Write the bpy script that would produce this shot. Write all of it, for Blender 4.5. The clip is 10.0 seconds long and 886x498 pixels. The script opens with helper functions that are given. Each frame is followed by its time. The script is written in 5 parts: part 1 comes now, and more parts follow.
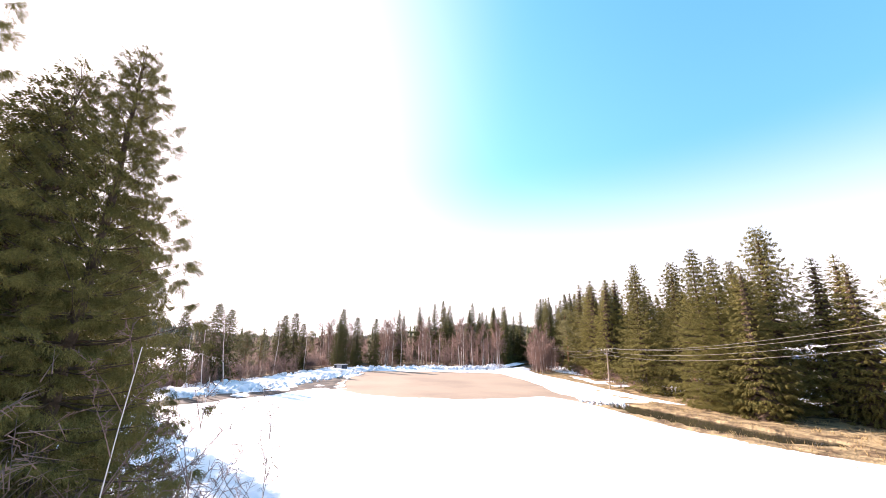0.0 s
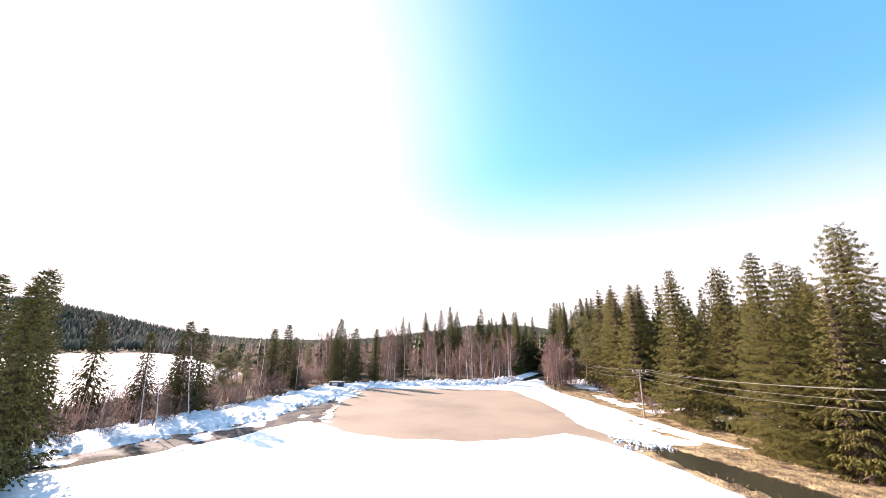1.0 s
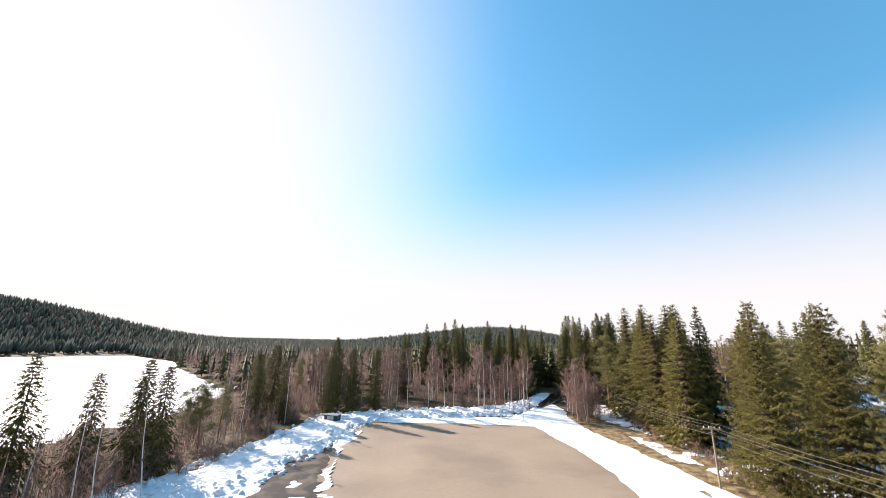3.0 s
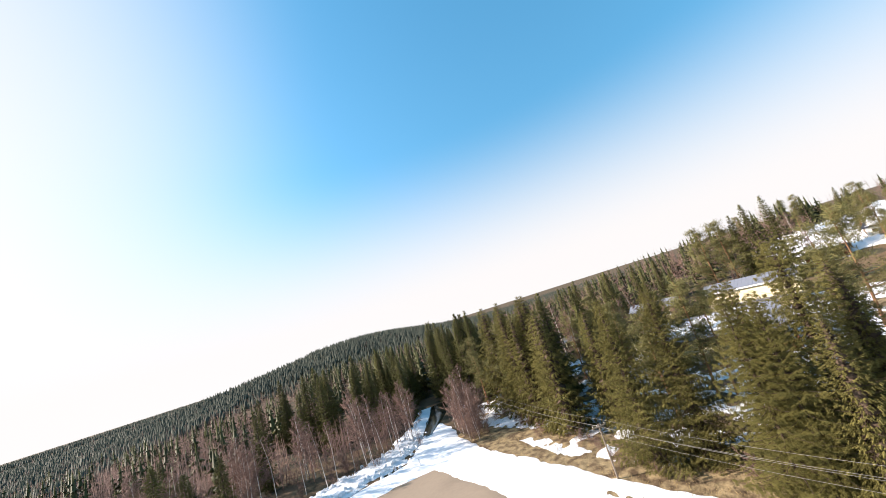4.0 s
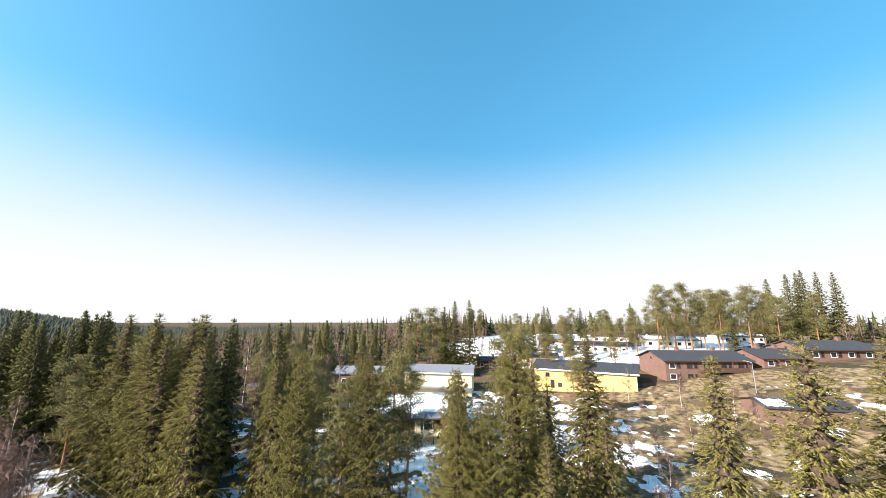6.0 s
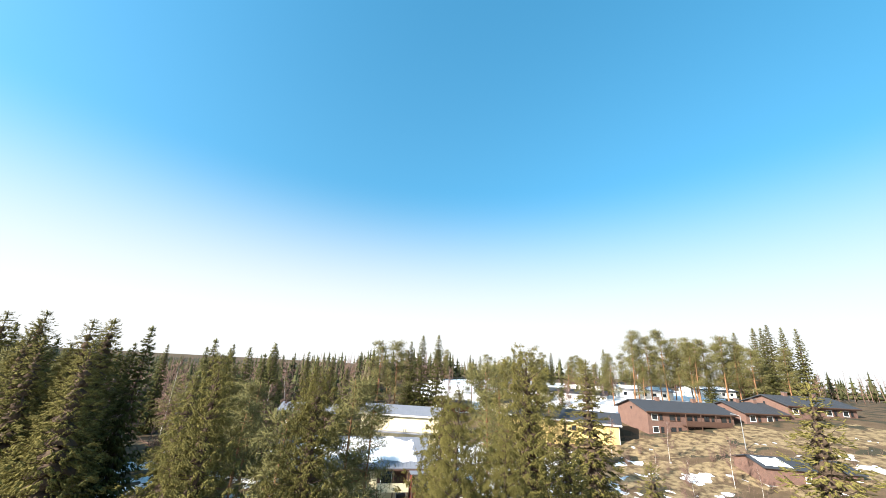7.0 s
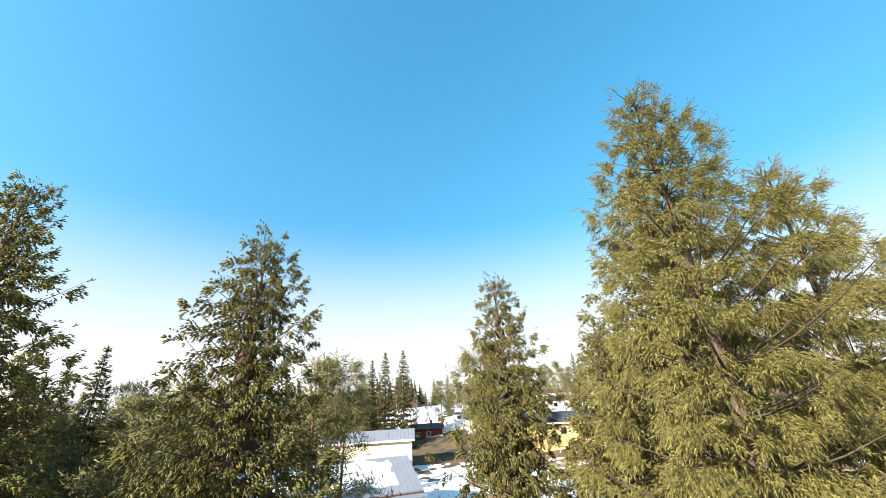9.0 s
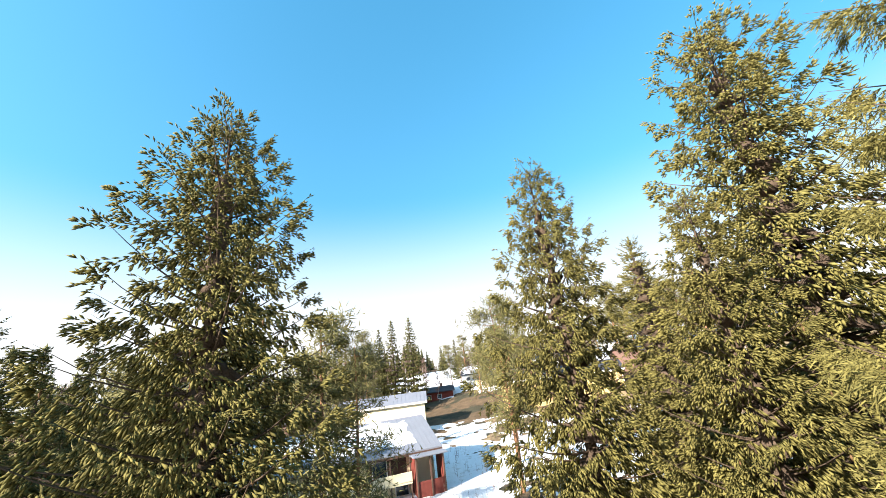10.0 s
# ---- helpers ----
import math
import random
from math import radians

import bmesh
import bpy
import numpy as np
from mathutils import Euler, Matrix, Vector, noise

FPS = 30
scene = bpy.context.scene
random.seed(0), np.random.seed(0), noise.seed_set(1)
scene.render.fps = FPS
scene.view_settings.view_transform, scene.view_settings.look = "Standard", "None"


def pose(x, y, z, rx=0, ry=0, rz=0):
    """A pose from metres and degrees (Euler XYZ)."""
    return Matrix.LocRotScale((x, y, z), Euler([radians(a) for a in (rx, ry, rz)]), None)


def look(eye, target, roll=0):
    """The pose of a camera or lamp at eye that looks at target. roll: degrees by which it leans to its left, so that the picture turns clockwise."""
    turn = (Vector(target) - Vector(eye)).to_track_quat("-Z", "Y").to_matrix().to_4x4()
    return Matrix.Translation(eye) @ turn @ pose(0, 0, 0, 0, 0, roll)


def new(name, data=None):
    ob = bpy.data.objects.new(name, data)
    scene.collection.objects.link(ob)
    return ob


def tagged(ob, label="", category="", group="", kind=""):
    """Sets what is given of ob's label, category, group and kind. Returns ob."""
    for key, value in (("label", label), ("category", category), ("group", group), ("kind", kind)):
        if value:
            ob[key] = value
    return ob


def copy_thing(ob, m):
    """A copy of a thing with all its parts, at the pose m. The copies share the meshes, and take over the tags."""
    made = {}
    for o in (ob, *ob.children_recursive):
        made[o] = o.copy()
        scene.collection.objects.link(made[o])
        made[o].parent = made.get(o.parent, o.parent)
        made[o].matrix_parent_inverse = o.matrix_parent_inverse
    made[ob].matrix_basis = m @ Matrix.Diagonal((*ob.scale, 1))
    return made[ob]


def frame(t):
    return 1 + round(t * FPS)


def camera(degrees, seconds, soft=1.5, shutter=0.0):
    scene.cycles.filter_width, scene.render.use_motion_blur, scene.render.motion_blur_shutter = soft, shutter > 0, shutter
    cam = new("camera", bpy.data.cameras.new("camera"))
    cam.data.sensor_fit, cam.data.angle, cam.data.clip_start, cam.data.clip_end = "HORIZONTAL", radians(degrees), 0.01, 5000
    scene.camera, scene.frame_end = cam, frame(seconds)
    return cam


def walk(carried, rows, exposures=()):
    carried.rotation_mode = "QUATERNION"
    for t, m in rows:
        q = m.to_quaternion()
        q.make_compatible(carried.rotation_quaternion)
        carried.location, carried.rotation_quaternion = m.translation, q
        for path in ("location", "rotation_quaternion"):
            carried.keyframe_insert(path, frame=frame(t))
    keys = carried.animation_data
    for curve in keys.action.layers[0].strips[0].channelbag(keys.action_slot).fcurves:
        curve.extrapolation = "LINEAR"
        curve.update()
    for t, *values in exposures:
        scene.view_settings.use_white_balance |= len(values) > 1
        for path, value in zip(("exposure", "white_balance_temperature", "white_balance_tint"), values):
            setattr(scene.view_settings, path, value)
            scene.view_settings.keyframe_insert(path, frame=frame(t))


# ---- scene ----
# Camera and its flight
cam = camera(102.0, 10.0, 0.6)
PATH = [
    (0, pose(16.40, 5.95, 6.50, 104.50, -1.09, 4.80)),
    (0.5, pose(16.44, 9.48, 7.84, 104.66, -1.01, 5.20)),
    (1, pose(16.60, 13.16, 9.19, 104.49, -0.58, 6.31)),
    (1.5, pose(16.41, 15.87, 10.18, 104.88, -1.20, 7.36)),
    (2, pose(15.67, 18.20, 11.48, 105.23, -1.42, 7.71)),
    (2.2, pose(15.25, 18.92, 12.01, 105.06, -1.95, 7.76)),
    (3.3, pose(10.96, 22.40, 15.55, 104.36, 1.22, 2.17)),
    (3.5, pose(10.87, 23.66, 17.22, 104.35, 6.35, -2.47)),
    (4, pose(11.25, 27.30, 21.73, 101.30, 17.33, -17.24)),
    (4.5, pose(12.67, 30.59, 22.49, 97.48, 14.83, -32.17)),
    (5, pose(14.43, 33.14, 22.45, 95.67, 6.99, -45.58)),
    (5.5, pose(17.20, 35.63, 21.96, 97.45, 2.00, -53.79)),
    (6, pose(21.01, 38.69, 20.99, 101.40, -0.24, -60.16)),
    (6.2, pose(22.75, 39.96, 20.61, 103.21, -0.22, -61.77)),
    (7.3, pose(29.06, 45.33, 17.68, 110.57, -3.59, -67.07)),
    (7.5, pose(30.24, 46.30, 17.05, 113.02, -2.70, -67.25)),
    (8, pose(33.34, 48.77, 15.91, 115.82, -0.65, -69.97)),
    (8.5, pose(35.58, 50.46, 14.58, 115.38, 0.51, -72.53)),
    (9, pose(36.89, 51.55, 13.30, 113.38, 3.08, -72.49)),
    (9.5, pose(38.38, 52.59, 12.56, 111.86, 7.52, -72.40)),
    (10, pose(39.62, 53.26, 12.26, 108.89, 7.06, -71.49)),
]
walk(cam, PATH, [(0.0, 1.95, 6900, 30), (1.0, 1.82, 6900, 29), (2.0, 1.53, 6800, 25), (3.5, 1.3, 6650, 19), (5.0, 1.33, 6600, 16), (7.5, 1.45, 6400, 11), (9.0, 1.56, 6400, 11), (10.0, 1.74, 6500, 13)])

# Sky and sun
SUN_YAW, SUN_EL = 59.0, 25.5
world = bpy.data.worlds.new("spring_sky")
world.use_nodes = True
scene.world = world
wt = world.node_tree
sky = wt.nodes.new("ShaderNodeTexSky")
sky.sky_type = "NISHITA"
sky.sun_disc = False
sky.sun_elevation = radians(SUN_EL)
sky.sun_rotation = radians(-SUN_YAW)
sky.air_density, sky.dust_density, sky.ozone_density = 1.2, 0.6, 0.6
wt.nodes["Background"].inputs[1].default_value = 0.12
rich = wt.nodes.new("ShaderNodeHueSaturation")
rich.inputs["Hue"].default_value, rich.inputs["Saturation"].default_value = 0.479, 1.42
wt.links.new(sky.outputs[0], rich.inputs["Color"])
# pale spring haze that thickens evenly towards the horizon
way = wt.nodes.new("ShaderNodeTexCoord")
axes = wt.nodes.new("ShaderNodeSeparateXYZ")
wt.links.new(way.outputs["Generated"], axes.inputs[0])
# the clear blue above stays even: it is looked up a little higher than it lies
lift = wt.nodes.new("ShaderNodeMath")
lift.operation = "MULTIPLY_ADD"
lift.inputs[1].default_value, lift.inputs[2].default_value = 0.62, 0.38
wt.links.new(axes.outputs["Z"], lift.inputs[0])
higher = wt.nodes.new("ShaderNodeCombineXYZ")
wt.links.new(axes.outputs["X"], higher.inputs["X"])
wt.links.new(axes.outputs["Y"], higher.inputs["Y"])
wt.links.new(lift.outputs[0], higher.inputs["Z"])
unit = wt.nodes.new("ShaderNodeVectorMath")
unit.operation = "NORMALIZE"
wt.links.new(higher.outputs[0], unit.inputs[0])
wt.links.new(unit.outputs[0], sky.inputs["Vector"])
haze = wt.nodes.new("ShaderNodeMapRange")
haze.interpolation_type = "SMOOTHSTEP"
haze.inputs["From Min"].default_value, haze.inputs["From Max"].default_value = 0.06, 0.47
haze.inputs["To Min"].default_value, haze.inputs["To Max"].default_value = 0.97, 0.0
wt.links.new(axes.outputs["Z"], haze.inputs["Value"])
# the bright aureole round the low sun
near_sun = wt.nodes.new("ShaderNodeVectorMath")
near_sun.operation = "DOT_PRODUCT"
near_sun.inputs[1].default_value = (-math.sin(radians(SUN_YAW)) * math.cos(radians(SUN_EL)), math.cos(radians(SUN_YAW)) * math.cos(radians(SUN_EL)), math.sin(radians(SUN_EL)))
wt.links.new(way.outputs["Generated"], near_sun.inputs[0])
glow = wt.nodes.new("ShaderNodeMapRange")
glow.interpolation_type = "SMOOTHERSTEP"
glow.inputs["From Min"].default_value, glow.inputs["From Max"].default_value = 0.47, 1.14
wt.links.new(near_sun.outputs["Value"], glow.inputs["Value"])
bright_sky = wt.nodes.new("ShaderNodeVectorMath")
bright_sky.operation = "SCALE"
bright_sky.inputs["Scale"].default_value = 1.03
wt.links.new(rich.outputs[0], bright_sky.inputs[0])


def veiled(under, amount):
    """Lays the pale veil over a colour of the sky."""
    veil = wt.nodes.new("ShaderNodeMix")
    veil.data_type = "RGBA"
    veil.inputs["B"].default_value = (3.3, 3.34, 3.22, 1)
    wt.links.new(amount, veil.inputs["Factor"])
    wt.links.new(under, veil.inputs["A"])
    return veil.outputs["Result"]


wt.links.new(veiled(veiled(bright_sky.outputs[0], glow.outputs[0]), haze.outputs[0]), wt.nodes["Background"].inputs[0])
sun_way = Vector((-math.sin(radians(SUN_YAW)) * math.cos(radians(SUN_EL)), math.cos(radians(SUN_YAW)) * math.cos(radians(SUN_EL)), math.sin(radians(SUN_EL))))
sun = new("sun", bpy.data.lights.new("sun", "SUN"))
sun.data.energy, sun.data.angle, sun.data.color = 5.0, radians(0.6), (1.0, 0.93, 0.82)
sun.matrix_world = look(sun_way * 300, (0, 0, 0))


# Materials
def material(name, base, rough=0.8, spec=0.3, metal=0.0, vary=0.25, scale=3.0, fine=40.0, bump=0.15, per_object=0.0, second=None, mixscale=None, cut=(0.45, 0.6), dist=0.05, island=0.0, translucent=0.0):
    m = bpy.data.materials.new(name)
    m.use_nodes = True
    nt, links = m.node_tree, m.node_tree.links
    b = nt.nodes["Principled BSDF"]
    b.inputs["Roughness"].default_value, b.inputs["Metallic"].default_value = rough, metal
    b.inputs["Specular IOR Level"].default_value = spec
    co = nt.nodes.new("ShaderNodeNewGeometry")

    def noise_node(s, detail=4.0):
        n = nt.nodes.new("ShaderNodeTexNoise")
        n.inputs["Scale"].default_value, n.inputs["Detail"].default_value = s, detail
        links.new(co.outputs["Position"], n.inputs["Vector"])
        return n.outputs["Fac"]

    def maths(op, a, c):
        n = nt.nodes.new("ShaderNodeMath")
        n.operation = op
        for k, v in enumerate((a, c)):
            if isinstance(v, (int, float)):
                n.inputs[k].default_value = v
            else:
                links.new(v, n.inputs[k])
        return n.outputs[0]

    big, small = noise_node(scale), noise_node(fine)
    val = maths("ADD", maths("MULTIPLY", big, vary * 2), maths("MULTIPLY", small, vary))
    val = maths("ADD", val, 1.0 - 1.5 * vary)
    if per_object:
        oi = nt.nodes.new("ShaderNodeObjectInfo")
        val = maths("ADD", val, maths("MULTIPLY", maths("SUBTRACT", oi.outputs["Random"], 0.5), per_object))
    if island:
        val = maths("ADD", val, maths("MULTIPLY", maths("SUBTRACT", co.outputs["Random Per Island"], 0.5), island))
    colour = None
    if second:
        mx = nt.nodes.new("ShaderNodeMix")
        mx.data_type = "RGBA"
        ramp = nt.nodes.new("ShaderNodeMapRange")
        ramp.inputs["From Min"].default_value, ramp.inputs["From Max"].default_value = cut
        links.new(noise_node(mixscale or scale, 6.0), ramp.inputs["Value"])
        links.new(ramp.outputs[0], mx.inputs["Factor"])
        mx.inputs["A"].default_value, mx.inputs["B"].default_value = (*base, 1), (*second, 1)
        colour = mx.outputs["Result"]
    hsv = nt.nodes.new("ShaderNodeHueSaturation")
    if colour is None:
        hsv.inputs["Color"].default_value = (*base, 1)
    else:
        links.new(colour, hsv.inputs["Color"])
    links.new(val, hsv.inputs["Value"])
    links.new(hsv.outputs[0], b.inputs["Base Color"])
    if bump:
        bp = nt.nodes.new("ShaderNodeBump")
        bp.inputs["Strength"].default_value, bp.inputs["Distance"].default_value = bump, dist
        links.new(maths("ADD", small, maths("MULTIPLY", big, 2.0)), bp.inputs["Height"])
        links.new(bp.outputs[0], b.inputs["Normal"])
    if translucent:
        tr = nt.nodes.new("ShaderNodeBsdfTranslucent")
        links.new(hsv.outputs[0], tr.inputs["Color"])
        ms = nt.nodes.new("ShaderNodeMixShader")
        ms.inputs[0].default_value = translucent
        links.new(b.outputs[0], ms.inputs[1])
        links.new(tr.outputs[0], ms.inputs[2])
        links.new(ms.outputs[0], nt.nodes["Material Output"].inputs[0])
    return m


M_SNOW = material("snow", (0.86, 0.87, 0.89), 0.6, 0.3, vary=0.05, scale=0.5, fine=6, bump=0.5, dist=0.12)
M_OLDSNOW = material("old_snow", (0.8, 0.81, 0.83), 0.7, 0.2, vary=0.1, scale=0.7, fine=5, bump=0.8, dist=0.25, second=(0.5, 0.46, 0.42), mixscale=1.1, cut=(0.56, 0.75))
M_SAND = material("sand", (0.27, 0.208, 0.15), 0.85, 0.25, vary=0.18, scale=0.12, fine=2.0, bump=0.1, second=(0.215, 0.165, 0.12), mixscale=0.08, cut=(0.47, 0.64))
M_WETEARTH = material("wet_earth", (0.04, 0.036, 0.032), 0.75, 0.15, vary=0.3, scale=0.4, fine=5, bump=0.3, second=(0.11, 0.09, 0.07), mixscale=0.5)
M_GRASS = material("dry_grass", (0.3, 0.225, 0.125), 0.9, 0.1, vary=0.45, scale=0.9, fine=5, bump=0.9, dist=0.15, second=(0.11, 0.075, 0.045), mixscale=0.8, cut=(0.42, 0.62))
M_BLADES = material("grass_blades", (0.36, 0.26, 0.12), 0.9, 0.1, vary=0.2, bump=0, island=0.6)
M_GROUND = material("forest_floor", (0.13, 0.09, 0.055), 0.9, 0.1, vary=0.4, scale=0.5, fine=6, bump=0.8, dist=0.2, second=(0.06, 0.055, 0.036), mixscale=0.16, cut=(0.5, 0.56))
M_WATER = material("ditch_water", (0.03, 0.028, 0.02), 0.08, 0.6, vary=0.1, bump=0.05)
M_SPRUCE = material("spruce_needles", (0.152, 0.134, 0.042), 0.65, 0.08, vary=0.3, scale=0.7, fine=10, bump=0, per_object=0.3, island=0.75, translucent=0.05)
# darker copy of the spruce needles: crown shade is put into the base colour
M_SPRUCE_SHADED = material("shaded_spruce_needles", (0.1, 0.097, 0.03), 0.65, 0.15, vary=0.35, scale=0.5, fine=8, bump=0, per_object=0.3, island=0.65)
# needle colour greyed and blued, so the haze of distance is painted in
M_HAZED_FOREST = material("hazed_distant_forest", (0.062, 0.07, 0.053), 0.8, 0.1, vary=0.2, scale=0.03, fine=0.5, bump=0, island=0.3)
M_SPRUCE_DARK = material("far_spruce_needles", (0.06, 0.062, 0.022), 0.7, 0.2, vary=0.35, scale=0.1, fine=1.5, bump=0, island=0.8)
M_PINE = material("pine_needles", (0.18, 0.165, 0.06), 0.6, 0.2, vary=0.25, scale=0.9, fine=14, bump=0, per_object=0.25, island=0.6, translucent=0.15)
M_CONE = material("spruce_cones", (0.13, 0.075, 0.035), 0.7, 0.2, vary=0.2, bump=0, island=0.5)
M_BARK = material("conifer_bark", (0.095, 0.068, 0.048), 0.9, 0.1, vary=0.4, scale=2.5, fine=18, bump=0.8)
M_PINEBARK = material("pine_bark", (0.26, 0.14, 0.075), 0.9, 0.1, vary=0.35, scale=2.0, fine=15, bump=0.7)
M_TWIG = material("bare_twigs", (0.2, 0.125, 0.1), 0.8, 0.2, vary=0.2, scale=0.3, fine=8, bump=0, per_object=0.35, island=0.4)
M_BIRCH = material("birch_bark", (0.58, 0.53, 0.48), 0.7, 0.3, vary=0.15, scale=1.5, fine=20, bump=0.3, second=(0.06, 0.05, 0.045), mixscale=4.0, cut=(0.6, 0.66))
M_WOOD = material("weathered_pole_wood", (0.25, 0.2, 0.15), 0.85, 0.2, vary=0.3, scale=1.5, fine=25, bump=0.5)
M_WIRE = material("cable", (0.3, 0.28, 0.26), 0.5, 0.4, vary=0.1, bump=0)
M_METAL = material("grey_metal", (0.4, 0.41, 0.42), 0.45, 0.5, metal=0.7, vary=0.1, bump=0.05)
M_CREAM = material("cream_render", (0.72, 0.62, 0.4), 0.85, 0.2, vary=0.1, scale=0.6, fine=10, bump=0.15)
M_YELLOW = material("yellow_boards", (0.55, 0.41, 0.17), 0.75, 0.25, vary=0.12, scale=0.8, fine=8, bump=0.1, island=0.12)
M_BRICK = material("brown_brick", (0.155, 0.098, 0.08), 0.85, 0.2, vary=0.25, scale=0.9, fine=9, bump=0.3, second=(0.2, 0.115, 0.09), mixscale=6.0)
M_ROOF = material("dark_sheet_roof", (0.05, 0.054, 0.062), 0.7, 0.2, vary=0.2, scale=0.7, fine=6, bump=0.1)
M_ROOFGREY = material("grey_sheet_roof", (0.2, 0.21, 0.24), 0.55, 0.4, vary=0.15, scale=0.6, fine=6, bump=0.1)
M_TRIM = material("white_trim", (0.78, 0.77, 0.74), 0.6, 0.3, vary=0.06, bump=0.05)
M_BROWNTRIM = material("brown_trim", (0.09, 0.05, 0.035), 0.7, 0.3, vary=0.2, bump=0.1)
M_GLASS = material("window_glass", (0.02, 0.025, 0.03), 0.06, 0.7, vary=0.05, bump=0)
M_WHITE = material("white_render", (0.75, 0.74, 0.71), 0.8, 0.2, vary=0.1, scale=0.5, fine=7, bump=0.1)
M_RED = material("red_boards", (0.16, 0.04, 0.03), 0.8, 0.2, vary=0.2, bump=0.1)
M_ASPHALT = material("wet_asphalt", (0.055, 0.053, 0.052), 0.55, 0.4, vary=0.3, scale=0.4, fine=9, bump=0.3)
M_TARP = material("beige_tarpaulin", (0.6, 0.52, 0.4), 0.7, 0.3, vary=0.15, scale=1.0, fine=6, bump=0.3)
M_CONCRETE = material("concrete", (0.36, 0.34, 0.31), 0.85, 0.2, vary=0.2, scale=0.8, fine=9, bump=0.3)


# Mesh helpers
def mesh_of(name, verts, faces, mat, smooth=False):
    """A mesh from arrays of vertices and of equal-sized faces."""
    verts, faces = np.asarray(verts, np.float32), np.asarray(faces, np.int32)
    me = bpy.data.meshes.new(name)
    n = faces.shape[1]
    me.vertices.add(len(verts))
    me.vertices.foreach_set("co", verts.ravel())
    me.loops.add(faces.size)
    me.loops.foreach_set("vertex_index", faces.ravel())
    me.polygons.add(len(faces))
    me.polygons.foreach_set("loop_start", np.arange(0, faces.size, n, dtype=np.int32))
    me.polygons.foreach_set("loop_total", np.full(len(faces), n, np.int32))
    if smooth:
        me.polygons.foreach_set("use_smooth", np.ones(len(faces), bool))
    me.update(calc_edges=True)
    me.materials.append(mat)
    return me


def arrays_part(name, verts, faces, mat, parent, label="", smooth=False):
    ob = new(name, mesh_of(name, verts, faces, mat, smooth))
    ob.parent = parent
    return tagged(ob, label)


def part(name, bm, mat, parent, label=""):
    me = bpy.data.meshes.new(name)
    bm.to_mesh(me)
    bm.free()
    me.materials.append(mat)
    ob = new(name, me)
    ob.parent = parent
    return tagged(ob, label)


def thing(name, place, label, category, group="", turn=0.0):
    ob = new(name)
    ob.matrix_world = pose(*place, 0, 0, turn)
    return tagged(ob, label, category, group)


def box_bm(parts, bevel=0.02):
    """Boxes as (x0, x1, y0, y1, z0, z1) in one bmesh."""
    bm = bmesh.new()
    for x0, x1, y0, y1, z0, z1 in parts:
        geom = bmesh.ops.create_cube(bm, size=1.0, matrix=Matrix.Translation(((x0 + x1) / 2, (y0 + y1) / 2, (z0 + z1) / 2)) @ Matrix.Diagonal((x1 - x0, y1 - y0, z1 - z0, 1)))
    if bevel:
        bmesh.ops.bevel(bm, geom=bm.edges[:], offset=bevel, segments=1, affect="EDGES")
    return bm


def tubes(paths, radii, sides=5):
    """Tapered tubes along polylines (n, k, 3) with radii (n, k): vertices and quads."""
    paths, radii = np.asarray(paths, float), np.asarray(radii, float)
    n, k, _ = paths.shape
    d = np.gradient(paths, axis=1)
    d /= np.linalg.norm(d, axis=2, keepdims=True) + 1e-9
    ref = np.where(np.abs(d[..., 2:]) > 0.9, (1.0, 0, 0), (0, 0, 1.0))
    u = np.cross(d, ref)
    u /= np.linalg.norm(u, axis=2, keepdims=True) + 1e-9
    w = np.cross(d, u)
    a = np.arange(sides) * 2 * np.pi / sides
    ring = paths[:, :, None] + radii[:, :, None, None] * (np.cos(a)[:, None] * u[:, :, None] + np.sin(a)[:, None] * w[:, :, None])
    verts = ring.reshape(-1, 3)
    i, j, s = np.meshgrid(np.arange(n), np.arange(k - 1), np.arange(sides), indexing="ij")
    base = (i * k + j) * sides
    t = (s + 1) % sides
    faces = np.stack([base + s, base + t, base + sides + t, base + sides + s], -1).reshape(-1, 4)
    return verts, faces


def placed(tv, tf, origin, along, up, size):
    """Copies of a small template (x along, z up), one for each row."""
    along = along / (np.linalg.norm(along, axis=1, keepdims=True) + 1e-9)
    side = np.cross(up, along)
    side /= np.linalg.norm(side, axis=1, keepdims=True) + 1e-9
    up = np.cross(along, side)
    v = origin[:, None] + size[:, None, None] * (tv[None, :, :1] * along[:, None] + tv[None, :, 1:2] * side[:, None] + tv[None, :, 2:] * up[:, None])
    f = tf[None] + (np.arange(len(origin)) * len(tv))[:, None, None]
    return v.reshape(-1, 3), f.reshape(-1, tf.shape[1])


def spindle(a, b, r, sides=3, belly=0.35):
    """A thin double cone from a to b: vertices and triangles."""
    a, b = np.array(a, float), np.array(b, float)
    d = b - a
    u = np.cross(d, (0.3, 0.2, 0.93))
    u /= np.linalg.norm(u)
    w = np.cross(d, u)
    w /= np.linalg.norm(w)
    mid = a + belly * d
    ring = [mid + r * (math.cos(q) * u + math.sin(q) * w) for q in (2 * math.pi * k / sides for k in range(sides))]
    v = [a, *ring, b]
    f = []
    for k in range(sides):
        m = (k + 1) % sides
        f += [(0, 1 + m, 1 + k), (1 + k, 1 + m, sides + 1)]
    return np.array(v), np.array(f)


def spike(a, b, r, sides=3):
    """An open cone from a ring at a to a tip at b: vertices and triangles."""
    v, f = spindle(a, b, r, sides, 0.12)
    keep = np.array([q for q in f if 0 not in q])
    return v[1:], keep - 1


def joined(pieces):
    vs, fs, at = [], [], 0
    for v, f in pieces:
        vs.append(v)
        fs.append(f + at)
        at += len(v)
    return np.concatenate(vs), np.concatenate(fs)


